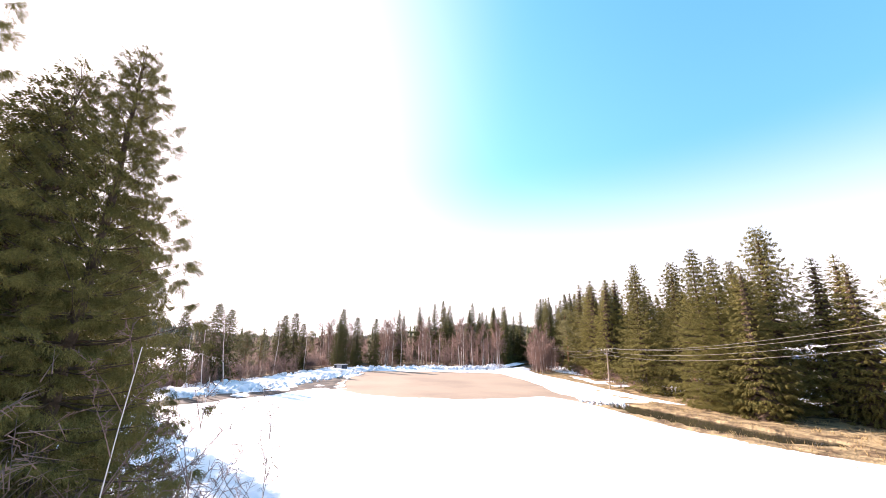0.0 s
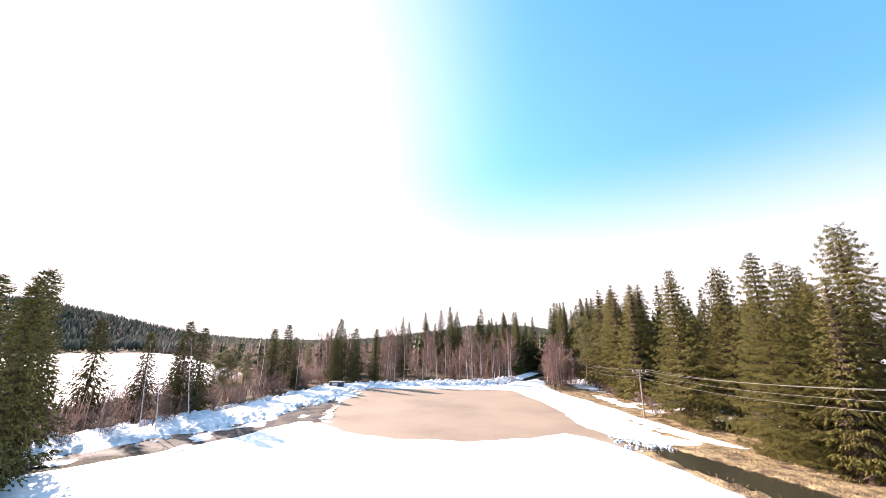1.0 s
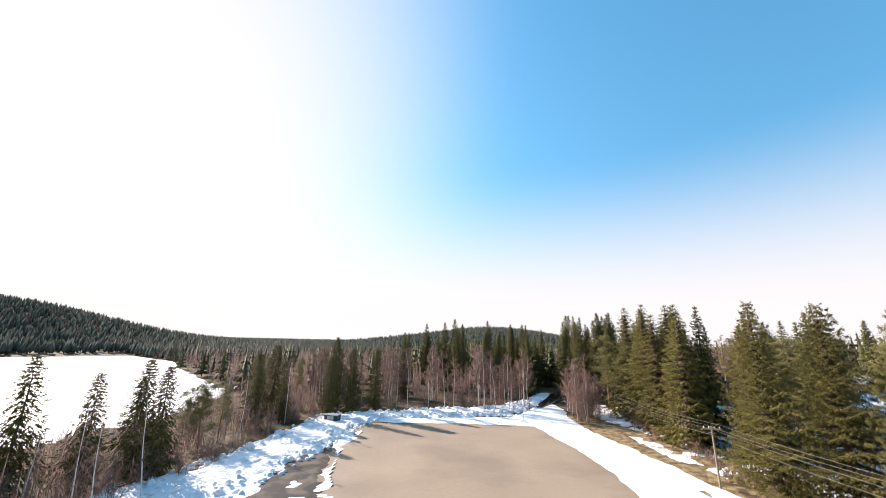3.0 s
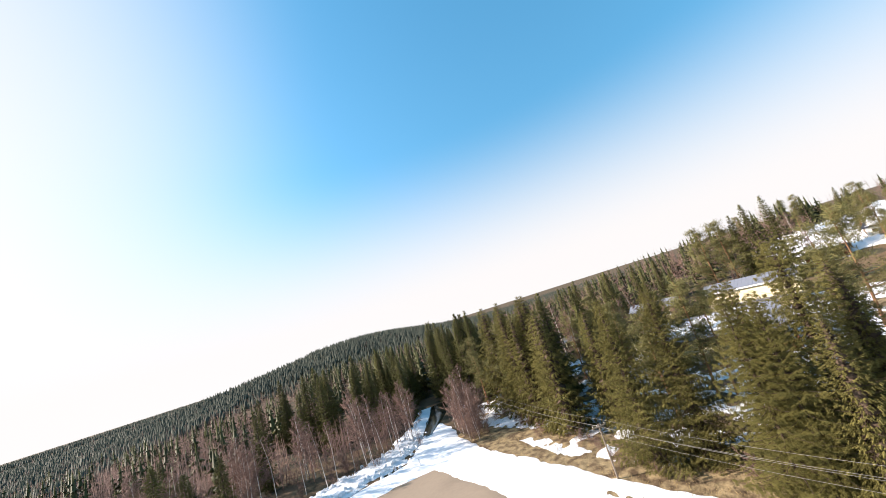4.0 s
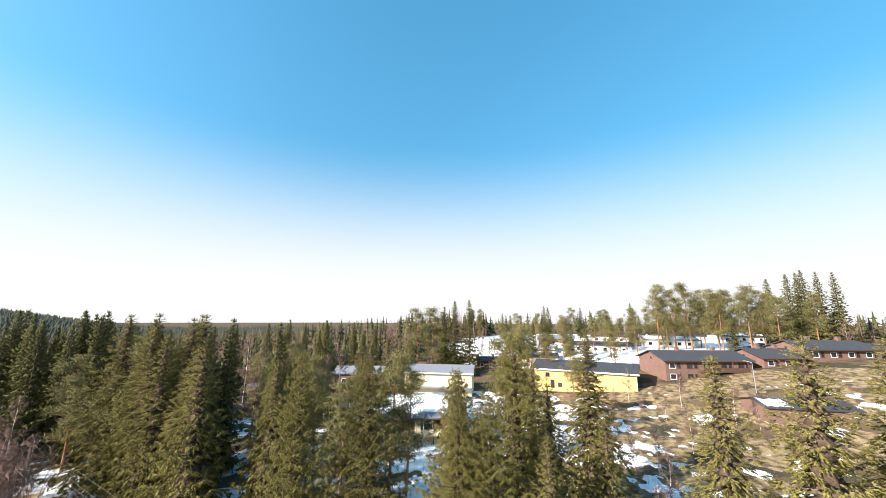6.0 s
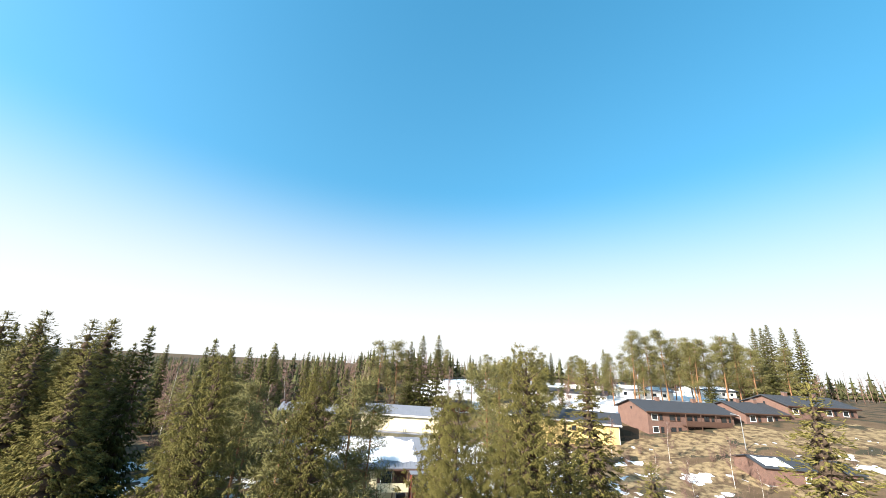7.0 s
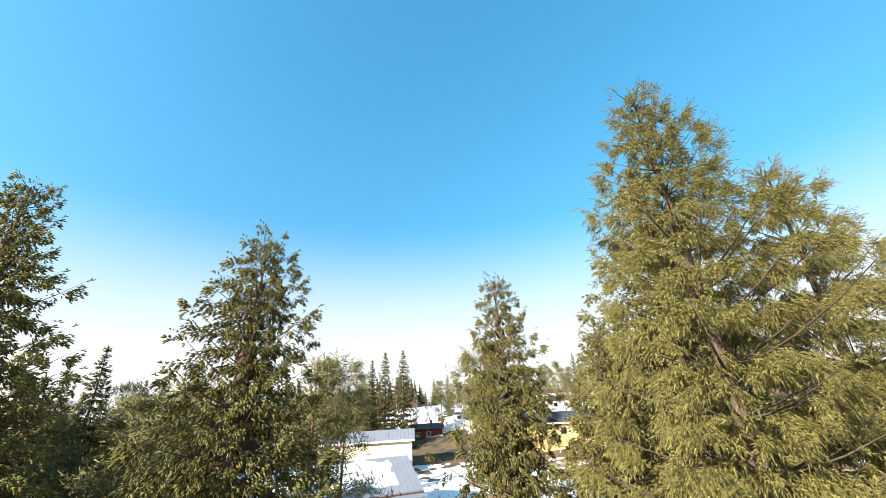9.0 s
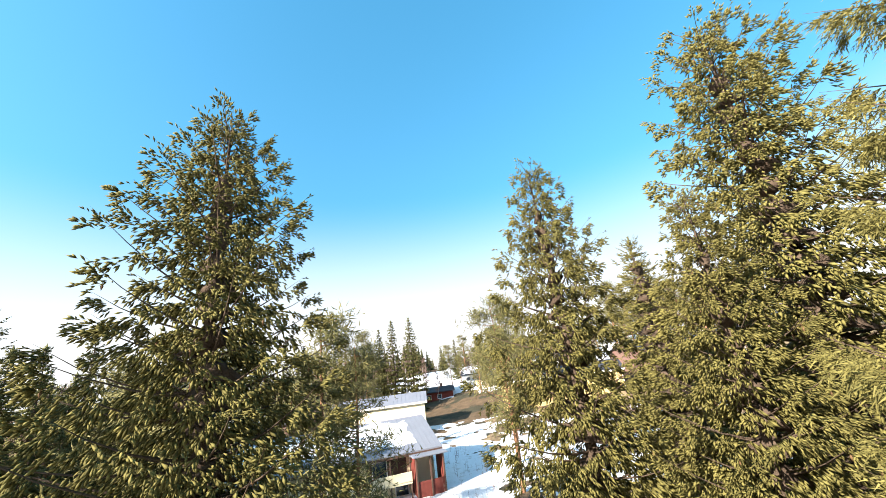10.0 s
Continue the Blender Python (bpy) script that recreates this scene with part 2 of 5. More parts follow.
def frond(pairs, width, r, taper=0.55):
    """A needle-covered twig with side shoots, one unit long."""
    pieces = [spike((0, 0, 0), (1, 0, -0.08), r)]
    jit = random.Random(pairs)
    for k in range(pairs):
        for s in (-1, 1):
            x = 0.04 + 0.74 * (k + jit.uniform(-0.3, 0.3)) / max(pairs - 1, 1)
            reach = width * (1 - taper * x) * jit.uniform(0.75, 1.25)
            pieces.append(spike((x, 0, 0), (x + reach * jit.uniform(0.5, 1.1), s * reach * jit.uniform(0.5, 1.0), reach * jit.uniform(-0.75, 0.2)), r * 0.9))
    return joined(pieces)


def tassel(arms, reach, needle, wide, rows):
    """A twig's end with several slim shoots set all round with flat needles, one unit long."""
    jit = random.Random(arms)
    ways = [(np.array((0.4, 0, 0)), np.array((0.6, 0, -0.05)))]
    for k in range(arms):
        a, ln = 2.4 * k + jit.uniform(-0.4, 0.4), reach * jit.uniform(0.8, 1.15)
        ways.append((np.array((0.42 * k / max(arms - 1, 1), 0, 0)), ln * np.array((0.75, 0.62 * math.cos(a), 0.5 * math.sin(a)))))
    pieces = []
    for foot, along in ways:
        d = along / np.linalg.norm(along)
        u = np.cross(d, (0.3, 0.2, 0.93))
        u /= np.linalg.norm(u)
        w = np.cross(d, u)
        for k in range(rows):
            a = 2.4 * k + jit.uniform(-0.5, 0.5)
            out, across = math.cos(a) * u + math.sin(a) * w, math.cos(a) * w - math.sin(a) * u
            p = foot + along * (k / rows)
            tip = p + needle * ((0.75 * d + 0.66 * out) if k < rows - 1 else 1.5 * d)
            pieces.append((np.array([p - wide * across, p + wide * across, tip]), np.array([(0, 1, 2)])))
    return joined(pieces)


def brush(arms, reach, r):
    """A twig's end with several slim, blunt needle-covered shoots, one unit long."""
    pieces, jit = [spindle((0.4, 0, 0), (1, 0, -0.06), r, 3, 0.55)], random.Random(arms)
    for k in range(arms):
        x, a, ln = 0.42 * k / max(arms - 1, 1), 2.4 * k + jit.uniform(-0.4, 0.4), reach * jit.uniform(0.8, 1.15)
        pieces.append(spindle((x, 0, 0), (x + 0.75 * ln, 0.62 * ln * math.cos(a), 0.5 * ln * math.sin(a)), r, 3, 0.55))
    return joined(pieces)


FROND_FINE = tassel(3, 0.52, 0.22, 0.03, 8)
FROND_HERO, FROND_NEAR, FROND_ROW, FROND_MID, FROND_FAR = brush(2, 0.58, 0.085), frond(3, 0.42, 0.12), frond(2, 0.5, 0.17), frond(1, 0.6, 0.15), frond(0, 0.5, 0.07)


def thirds(v, f):
    """Quads as triangles."""
    return v, np.concatenate([f[:, [0, 1, 2]], f[:, [0, 2, 3]]])


def shoots(paths, radii):
    """Fine tapering twigs, one spike each, from the first to the last point of each path."""
    a, d = paths[:, 0], paths[:, -1] - paths[:, 0]
    ln = np.linalg.norm(d, axis=1)
    u = np.cross(d, (0.31, 0.2, 0.93))
    u /= np.linalg.norm(u, axis=1, keepdims=True) + 1e-9
    w = np.cross(d, u)
    w /= np.linalg.norm(w, axis=1, keepdims=True) + 1e-9
    r = radii[:, :1]
    v = np.stack([a + r * u, a + r * (-0.5 * u + 0.87 * w), a + r * (-0.5 * u - 0.87 * w), paths[:, -1]], 1)
    k = np.arange(len(a))[:, None, None] * 4
    f = k + np.array([(0, 1, 3), (1, 2, 3), (2, 0, 3)])[None]
    return v.reshape(-1, 3), f.reshape(-1, 3)


# Trees
def spruce_arrays(rng, height, radius, bare, template, step, twig, per_whorl=6, droop=0.55, dense=1.9, bends=5, sharp=0.76, fan=0.3, tip=0.68, uneven=0.5, spacing=0.4):
    """Trunk, branches and needles of a spruce standing at the origin."""
    k = 9
    z = np.linspace(0, height * 0.985, k)
    trunk = np.stack([0.05 * np.sin(z * 0.6), 0.05 * np.cos(z * 0.5), z], 1)[None]
    tr = np.maximum(0.016 * height * (1 - z / height) ** 0.9, 0.012)[None]
    bases, outs, lens, rises, curls = [], [], [], [], []
    h = bare * height
    while h < height * 0.985:
        q = h / height
        reach = radius * (1 - q) ** sharp * (0.55 + 0.45 * min(1.0, (q - bare + 0.03) / 0.12)) + 0.12
        first = rng.uniform(0, 2 * np.pi)
        for b in range(per_whorl):
            a = first + (b + rng.uniform(-0.35, 0.35)) * 2 * np.pi / per_whorl
            bases.append((0, 0, h + rng.uniform(-0.5, 0.5) * step * uneven))
            outs.append((math.cos(a), math.sin(a), 0))
            lens.append(reach * rng.choice((0.6, 0.85, 1.0, 1.0, 1.12)) * rng.uniform(0.85, 1.1))
            rises.append(-0.6 + 1.35 * q ** 1.4 + rng.uniform(-0.12, 0.12))
            curls.append(rng.uniform(0.25, 0.45) * (1.15 - 0.5 * q))
        h += step * (1.0 - 0.55 * q)
    bases, outs, lens, rises, curls = map(np.array, (bases, outs, lens, rises, curls))
    s = np.linspace(0, 1, bends)
    path = bases[:, None] + lens[:, None, None] * (s[None, :, None] * outs[:, None])
    path[:, :, 2] += lens[:, None] * (rises[:, None] * s + curls[:, None] * s**2)
    limb_r = (0.012 + 0.0075 * lens)[:, None] * (1.05 - s)[None]
    n = np.maximum(4, (lens / twig * dense).astype(int))
    org, way, size = [], [], []
    for i in range(len(bases)):
        m = int(n[i])
        k = max(2, int(lens[i] / spacing))
        ss = (np.floor(rng.uniform(0.06, 1.0, m * 2) * k) + 0.6 + rng.normal(0, 0.1, m * 2)) / k
        ss = np.clip(np.sort(ss), 0.05, 1.0)
        ss[-1] = 0.97
        p = bases[i] + lens[i] * ss[:, None] * outs[i]
        p[:, 2] += lens[i] * (rises[i] * ss + curls[i] * ss**2)
        tan = np.repeat(outs[i][None], len(ss), 0)
        tan[:, 2] = rises[i] + 2 * curls[i] * ss
        side = np.array((-outs[i][1], outs[i][0], 0))
        sgn = np.where(np.arange(len(ss)) % 2 == 0, 1.0, -1.0)
        off = rng.uniform(0, 1, len(ss)) ** 0.8 * fan * lens[i] * np.sin(np.pi * np.clip(0.25 + 0.72 * ss, 0, 1))
        p += side * (sgn * off)[:, None] + outs[i] * (0.45 * off)[:, None]
        p[:, 2] -= 0.3 * off
        spread = rng.uniform(0.2, 0.55, len(ss)) * (1.1 - 0.8 * ss)
        hang = rng.uniform(0.75, 1.25, len(ss)) * droop * (1.3 - 0.7 * bases[i][2] / height) * np.clip(2.6 - 2.4 * ss, 0.1, 1)
        w = tan * rng.uniform(0.25, 0.6, len(ss))[:, None] + side[None] * (sgn * spread)[:, None]
        w[:, 2] -= hang
        org.append(p)
        way.append(w)
        size.append(twig * rng.uniform(0.75, 1.3, len(ss)) * (1.15 - 0.45 * ss) * min(1.0, 0.45 + lens[i]) * (1.1 - tip * bases[i][2] / height))
    org, way, size = np.concatenate(org), np.concatenate(way), np.concatenate(size)
    # leader shoots at the very top
    top = 9
    org = np.concatenate([org, np.stack([rng.uniform(-0.04, 0.04, top), rng.uniform(-0.04, 0.04, top), height * rng.uniform(0.94, 0.985, top)], 1)])
    way = np.concatenate([way, np.stack([rng.uniform(-0.2, 0.2, top), rng.uniform(-0.2, 0.2, top), np.ones(top)], 1)])
    size = np.concatenate([size, np.full(top, twig * 0.55)])
    up = np.stack([rng.uniform(-0.25, 0.25, len(org)), rng.uniform(-0.25, 0.25, len(org)), np.ones(len(org))], 1)
    return tubes(trunk, tr, 7), tubes(path, limb_r, 3), placed(*template, org, way, up, size), org


def darkening_skirts(rng, height, radius, bare, step, sharp, core, sides=9):
    """Opaque dead-twig skirts, ragged and drooping under each whorl, added to darken crown gaps."""
    pieces, h = [], bare * height
    while h < height * 0.93:
        q = h / height
        reach = core * radius * (1 - q) ** sharp
        a = np.arange(sides) * 2 * np.pi / sides + rng.uniform(0, 6)
        out = reach * rng.uniform(0.45, 1.15, sides)
        low = np.stack([out * np.cos(a), out * np.sin(a), h - 0.5 * out + rng.uniform(-0.2, 0.2, sides)], 1)
        k = np.arange(sides)
        pieces.append((np.concatenate([[(0, 0, h + 0.25 * step)], low, [(0, 0, h - 0.35 * step)]]), np.concatenate([np.stack([0 * k, 1 + k, 1 + (k + 1) % sides], 1), np.stack([0 * k + sides + 1, 1 + (k + 1) % sides, 1 + k], 1)])))
        h += step * (1.0 - 0.55 * q)
    return joined(pieces)


SPRUCE_LABEL = "tall olive-green spruce with drooping needle-covered branches on dry ground"


def spruce(name, rng, height, radius, bare, template, step, twig, label, cones=0, per_whorl=6, droop=0.55, dense=1.9, bends=5, sharp=0.76, fan=0.3, tip=0.68, needles=None, uneven=0.5, spacing=0.4, core=0.0):
    root = thing(name, (0, 0, 0), label, "tree", "spruces")
    t, l, c, org = spruce_arrays(rng, height, radius, bare, template, step, twig, per_whorl, droop, dense, bends, sharp, fan, tip, uneven, spacing)
    arrays_part("trunk", *joined([t, l]), M_BARK, root, smooth=True)
    arrays_part("crown", *c, needles or M_SPRUCE, root)
    if core:
        arrays_part("inner_twig", *darkening_skirts(rng, height, radius, bare, step, sharp, core), M_BARK, root, "dense grey-brown dead twigs")["kind"] = "stuff"
    if cones:
        high = org[org[:, 2] > height * 0.6]
        pick = high[rng.integers(0, len(high), cones)] + (0, 0, -0.03)
        down = np.tile((0.08, 0.02, -1.0), (cones, 1))
        arrays_part("cone", *placed(*spindle((0, 0, 0), (1, 0, 0), 0.16, 5, 0.45), pick, down, np.tile((1.0, 0, 0), (cones, 1)), np.full(cones, 0.13)), M_CONE, root, "hanging brown cones")["kind"] = "stuff"
    return root


def birch_arrays(rng, height, lean, limbs=16, twigs=7, spread=0.28, thick=1.0, girth=1.0):
    k = 8
    z = np.linspace(0, 1, k)
    a = rng.uniform(0, 2 * np.pi)
    bend = lean * height * z**1.4 + 0.022 * height * (np.sin(z * 6 + a) - math.sin(a)) * z
    trunk = np.stack([bend * math.cos(a), bend * math.sin(a), z * height], 1)
    tr = np.maximum(0.0068 * girth * height * (1 - z) ** 0.8, 0.01)
    lp, lr, tp, tq = [], [], [], []
    s = np.linspace(0, 1, 5)
    for i in range(limbs):
        q = 0.25 + 0.72 * (i + rng.uniform(0, 1)) / limbs
        base = np.array([np.interp(q, z, trunk[:, m]) for m in range(3)])
        b = rng.uniform(0, 2 * np.pi)
        length = height * spread * (1.15 - q) ** 0.7 * rng.uniform(0.6, 1.1)
        out = np.array((math.cos(b), math.sin(b), 0))
        p = base + length * (s[:, None] * out * 0.62)
        p[:, 2] += length * (1.0 * s - 0.18 * s**2)
        lp.append(p)
        lr.append((0.004 + 0.006 * length) * (1.08 - s))
        for j in range(twigs):
            w = rng.uniform(0.2, 1.0)
            o = np.array([np.interp(w, s, p[:, m]) for m in range(3)])
            d = out * rng.uniform(0, 0.8) + np.array((rng.uniform(-0.7, 0.7), rng.uniform(-0.7, 0.7), rng.uniform(-0.25, 0.9)))
            ln = length * rng.uniform(0.18, 0.42)
            d = d / np.linalg.norm(d) * ln
            e = o + d + np.array((0, 0, -0.12 * ln))
            tp.append((o, o + d * 0.55, e))
            tq.append((0.012 * thick, 0.008 * thick, 0.003 * thick))
            for _ in range(6):
                f = rng.uniform(0.2, 0.95)
                o2 = o + d * f
                d2 = d * 0.3 + rng.uniform(-0.4, 0.4, 3) * ln
                tp.append((o2, o2 + d2 * 0.5, o2 + d2 + (0, 0, -0.06 * ln)))
                tq.append((0.009 * thick, 0.007 * thick, 0.003 * thick))
    return tubes(trunk[None], tr[None], 6), tubes(np.array(lp), np.array(lr), 3), shoots(np.array(tp), np.array(tq))


def birch(rng, height, lean, label, bark=None, limbs=16, twigs=7, spread=0.28, thick=1.0, girth=1.0):
    root = thing("birch", (0, 0, 0), label, "tree", "birches")
    t, l, w = birch_arrays(rng, height, lean, limbs, twigs, spread, thick, girth)
    arrays_part("trunk", *t, bark or M_BIRCH, root, smooth=True)
    arrays_part("crown", *joined([thirds(*l), w]), M_TWIG, root)
    return root


def bush(rng, height, label, stems=11):
    """A bare many-stemmed shrub."""
    root = thing("bare_bush", (0, 0, 0), label, "bush", "bare bushes")
    s = np.linspace(0, 1, 5)
    sp, sr, tp, tq = [], [], [], []
    for i in range(stems):
        a, tilt, ln = rng.uniform(0, 2 * np.pi), rng.uniform(0.05, 0.55), height * rng.uniform(0.55, 1.05)
        o = np.array((rng.uniform(-0.35, 0.35), rng.uniform(-0.35, 0.35), -0.05))
        p = o + np.stack([math.cos(a) * tilt * ln * s, math.sin(a) * tilt * ln * s, ln * (s - 0.1 * s**2)], 1)
        sp.append(p)
        sr.append(0.006 * ln * (1.05 - s) + 0.003)
        for j in range(8):
            w = rng.uniform(0.2, 1)
            q = np.array([np.interp(w, s, p[:, m]) for m in range(3)])
            d = np.array((rng.uniform(-1, 1), rng.uniform(-1, 1), rng.uniform(0.1, 1.2))) * ln * 0.2
            tp.append((q, q + d * 0.5, q + d))
            tq.append((0.013, 0.01, 0.004))
            for _ in range(5):
                q2 = q + d * rng.uniform(0.2, 0.9)
                d2 = d * 0.4 + rng.uniform(-0.08, 0.08, 3) * ln
                tp.append((q2, q2 + d2 * 0.5, q2 + d2))
                tq.append((0.011, 0.008, 0.004))
    arrays_part("crown", *joined([thirds(*tubes(np.array(sp), np.array(sr), 3)), shoots(np.array(tp), np.array(tq))]), M_TWIG, root)
    return root


def pine(rng, height, label, needles=24, boughs=34):
    root = thing("pine", (0, 0, 0), label, "tree", "pines")
    z = np.linspace(0, 1, 8)
    trunk = np.stack([0.02 * height * np.sin(z * 3), 0.015 * height * np.cos(z * 2.4), z * height * 0.97], 1)
    tr = np.maximum(0.012 * height * (1 - z) ** 0.7, 0.02)
    s = np.linspace(0, 1, 5)
    lp, lr, org, way = [], [], [], []
    for i in range(boughs):
        q = 0.24 + 0.74 * (i // 2 * 2 + 2 * rng.uniform(0, 1)) / boughs
        base = np.array([np.interp(q, z, trunk[:, m]) for m in range(3)])
        a = rng.uniform(0, 2 * np.pi)
        ln = height * 0.24 * (1.12 - q) ** 0.55 * rng.uniform(0.6, 1.1)
        p = base + ln * s[:, None] * np.array((math.cos(a), math.sin(a), 0))
        p[:, 2] += ln * (rng.uniform(-0.1, 0.3) * s + 0.3 * s**2)
        lp.append(p)
        lr.append((0.01 + 0.012 * ln) * (1.05 - s))
        for j in range(6):
            w = rng.uniform(0.4, 1.0)
            c = np.array([np.interp(w, s, p[:, m]) for m in range(3)]) + rng.uniform(-0.22, 0.22, 3) * ln * 0.6
            for _ in range(needles):
                d = rng.normal(0, 1, 3) + (0, 0, 0.35)
                org.append(c + rng.normal(0, 1, 3) * (0.45, 0.45, 0.2))
                way.append(d)
    org, way = np.array(org), np.array(way)
    up = rng.normal(0, 1, org.shape)
    arrays_part("trunk", *joined([tubes(trunk[None], tr[None], 7), tubes(np.array(lp), np.array(lr), 4)]), M_PINEBARK, root, smooth=True)
    arrays_part("crown", *placed(*FROND_FAR, org, way, up, rng.uniform(0.32, 0.58, len(org))), M_PINE, root)
    return root


# Ground
LEVELS = ((-4000, -1.5), (-60, -1.5), (-30, -1.2), (-22, 0.0), (60, 0.0), (95, 1.2), (115, 2.8), (123, 4.4), (134, 6.2), (152, 9.0), (174, 12.0), (250, 14.0), (600, 10.0), (4000, 2.0))
HILLS = ((-475, 370, 30, 95), (-600, 290, 33, 120), (-380, 560, 5, 90), (60, 705, 30, 112), (-120, 800, 14, 120))


def fall(x, y):
    """The height of the ground."""
    x, y = np.asarray(x, float), np.asarray(y, float)
    u = x - 0.45 * np.clip(y - 40, -60, 60) * np.clip((x - 60) / 40, 0, 1)
    z = np.interp(u, [a for a, _ in LEVELS], [b for _, b in LEVELS])
    z = np.where(z > 0, z * np.clip((300 - y) / 150, 0, 1), z)
    for cx, cy, top, wide in HILLS:
        z = z + top * np.maximum(0, np.exp(-((x - cx) ** 2 + (y - cy) ** 2) / (2 * wide**2)) - 0.02)
    return z


def rough(x, y, scale, seed=0.0):
    """Smooth noise on a grid of places, about -1 to 1."""
    out = np.zeros_like(np.asarray(x, float))
    for k, (w, a, b) in enumerate(((1.0, 1.0, 0.3), (0.6, -0.5, 0.9), (0.5, 1.9, 1.3), (0.35, -2.3, 2.1), (0.25, 3.7, -2.9), (0.2, 1.1, 4.9))):
        out += w * np.sin((a * x + b * y) / scale + seed + 1.7 * k + 0.6 * np.sin((b * x - a * y) / scale * 0.7 + seed))
    return out / 2.0


def spaced(reach, near, count):
    t = np.linspace(-1, 1, count)
    k = 6.2
    return reach * np.sinh(k * t) / math.sinh(k) + near * t


def sheet(name, xs, ys, height, mat, keep=None):
    x, y = np.meshgrid(xs, ys, indexing="ij")
    z = height(x, y)
    v = np.stack([x, y, z], -1).reshape(-1, 3)
    i, j = np.meshgrid(np.arange(len(xs) - 1), np.arange(len(ys) - 1), indexing="ij")
    a = i * len(ys) + j
    f = np.stack([a, a + len(ys), a + len(ys) + 1, a + 1], -1).reshape(-1, 4)
    if keep is not None:
        ok = keep(x, y, z).reshape(-1)
        f = f[ok[f].any(1)]
        used = np.unique(f)
        back = np.zeros(len(v), int)
        back[used] = np.arange(len(used))
        v, f = v[used], back[f]
    return new(name, mesh_of(name, v, f, mat, True))


def inside(x, y, poly):
    """Signed distance to a polygon's edge, positive inside."""
    x, y = np.asarray(x, float), np.asarray(y, float)
    best, odd = np.full(x.shape, 1e9), np.zeros(x.shape, bool)
    for (ax, ay), (bx, by) in zip(poly, poly[1:] + poly[:1]):
        dx, dy = bx - ax, by - ay
        t = np.clip(((x - ax) * dx + (y - ay) * dy) / (dx * dx + dy * dy), 0, 1)
        best = np.minimum(best, np.hypot(x - ax - t * dx, y - ay - t * dy))
        odd ^= ((ay > y) != (by > y)) & (x < (bx - ax) * (y - ay) / (by - ay + 1e-12) + ax)
    return np.where(odd, best, -best)


SAND = [(-10, 50), (3, 46), (22, 47), (30, 52), (28.5, 60), (27.5, 66), (25.5, 76), (21.5, 91), (10, 90), (-8, 86), (-11, 78), (-9, 60)]
FIELD_SNOW = [(-14, -60), (60, -60), (52, 20), (40.5, 31), (36.5, 35), (33.9, 38), (31.8, 43), (30.3, 48.5), (27.5, 53.5), (24.8, 55.8), (20, 52.8), (15, 51), (8, 50.9), (2, 52.6), (-2, 56.5), (-5.5, 55.5), (-7.5, 49.5), (-11, 43), (-15, 38), (-18, 30)]
ROAD_SNOW = [(29, 120), (26, 112), (21, 101), (19, 97), (-7, 90.5), (-9, 88), (21.8, 89.5), (25.5, 77), (27.2, 67), (26.8, 60), (29.5, 54.5), (33, 52), (41, 51.5), (38.6, 57.5), (36.6, 65), (34.6, 74.5), (31.5, 86), (30, 97), (31, 108)]
BANK_SNOW = [(-24, 38), (-17, 41), (-12.5, 49), (-10.2, 56), (-8.4, 66), (-7.2, 76), (-7, 86), (-3, 91), (19, 98), (27, 113), (24, 121), (17, 108), (2, 102), (-7, 97), (-17, 92), (-17.5, 75), (-19, 62), (-22, 52), (-28, 44)]
GRASS = [(62, -10), (46, 20), (40, 29), (35.5, 34), (31.8, 42), (29.5, 50), (33, 53), (34, 60), (33.5, 72), (30, 86), (29.5, 100), (37, 112), (43, 96), (46, 80), (49, 60), (58, 52), (80, 30)]
DITCH = [(31.6, 50.6), (32.2, 46.6), (34.0, 42.6), (36.0, 38.4), (38.6, 36.2), (41.8, 35.4), (42.2, 36.6), (39.6, 39.2), (37.4, 43.2), (35.0, 47.6), (33.0, 51.2)]
WET = [(-13, 42.5), (-8, 44.5), (-6, 52), (-1.8, 57), (-4.2, 62), (-6.0, 70), (-6.2, 80), (-8.5, 84), (-10, 68), (-11.5, 56), (-15.5, 47), (-21, 41), (-20, 36)]

gx, gy = spaced(3500, 60, 250) + 25, spaced(3500, 60, 250) + 60
tagged(sheet("ground", gx, gy, lambda x, y: fall(x, y) + 0.12 * rough(x, y, 2.5) * np.clip((np.abs(x - 8) - 28) / 10, 0, 1) - 0.75 * np.clip(np.maximum(inside(x, y, GRASS) - 1.2, inside(x, y, DITCH) + 1.6), 0, 1), M_GROUND), "brown forest floor with thawing snow patches", "ground", kind="structure")

gr = lambda a, b, s: np.arange(a, b, s)
tagged(sheet("grass_bank", gr(28, 82, 0.6), gr(-12, 114, 0.6), lambda x, y: fall(x, y) + np.clip((inside(x, y, GRASS) + 1.0 * rough(x, y, 2.0)) * 0.25, -0.3, 0.12) + 0.06 * rough(x, y, 0.9) - 0.6 * np.clip((inside(x, y, DITCH) + 0.55) * 1.8, 0, 1), M_GRASS, lambda x, y, z: inside(x, y, GRASS) > -2.5), "dry straw-coloured grass beside the spruces", "grass", kind="structure")
tagged(sheet("sand_field", gr(-14, 33, 0.5), gr(44, 94, 0.5), lambda x, y: 0.03 + np.clip((inside(x, y, SAND) + 0.5 * rough(x, y, 1.5)) * 0.1, -0.2, 0.02) + 0.006 * rough(x, y, 1.2), M_SAND, lambda x, y, z: inside(x, y, SAND) > -2), "flat bare tan sand playing field", "sand", kind="structure")
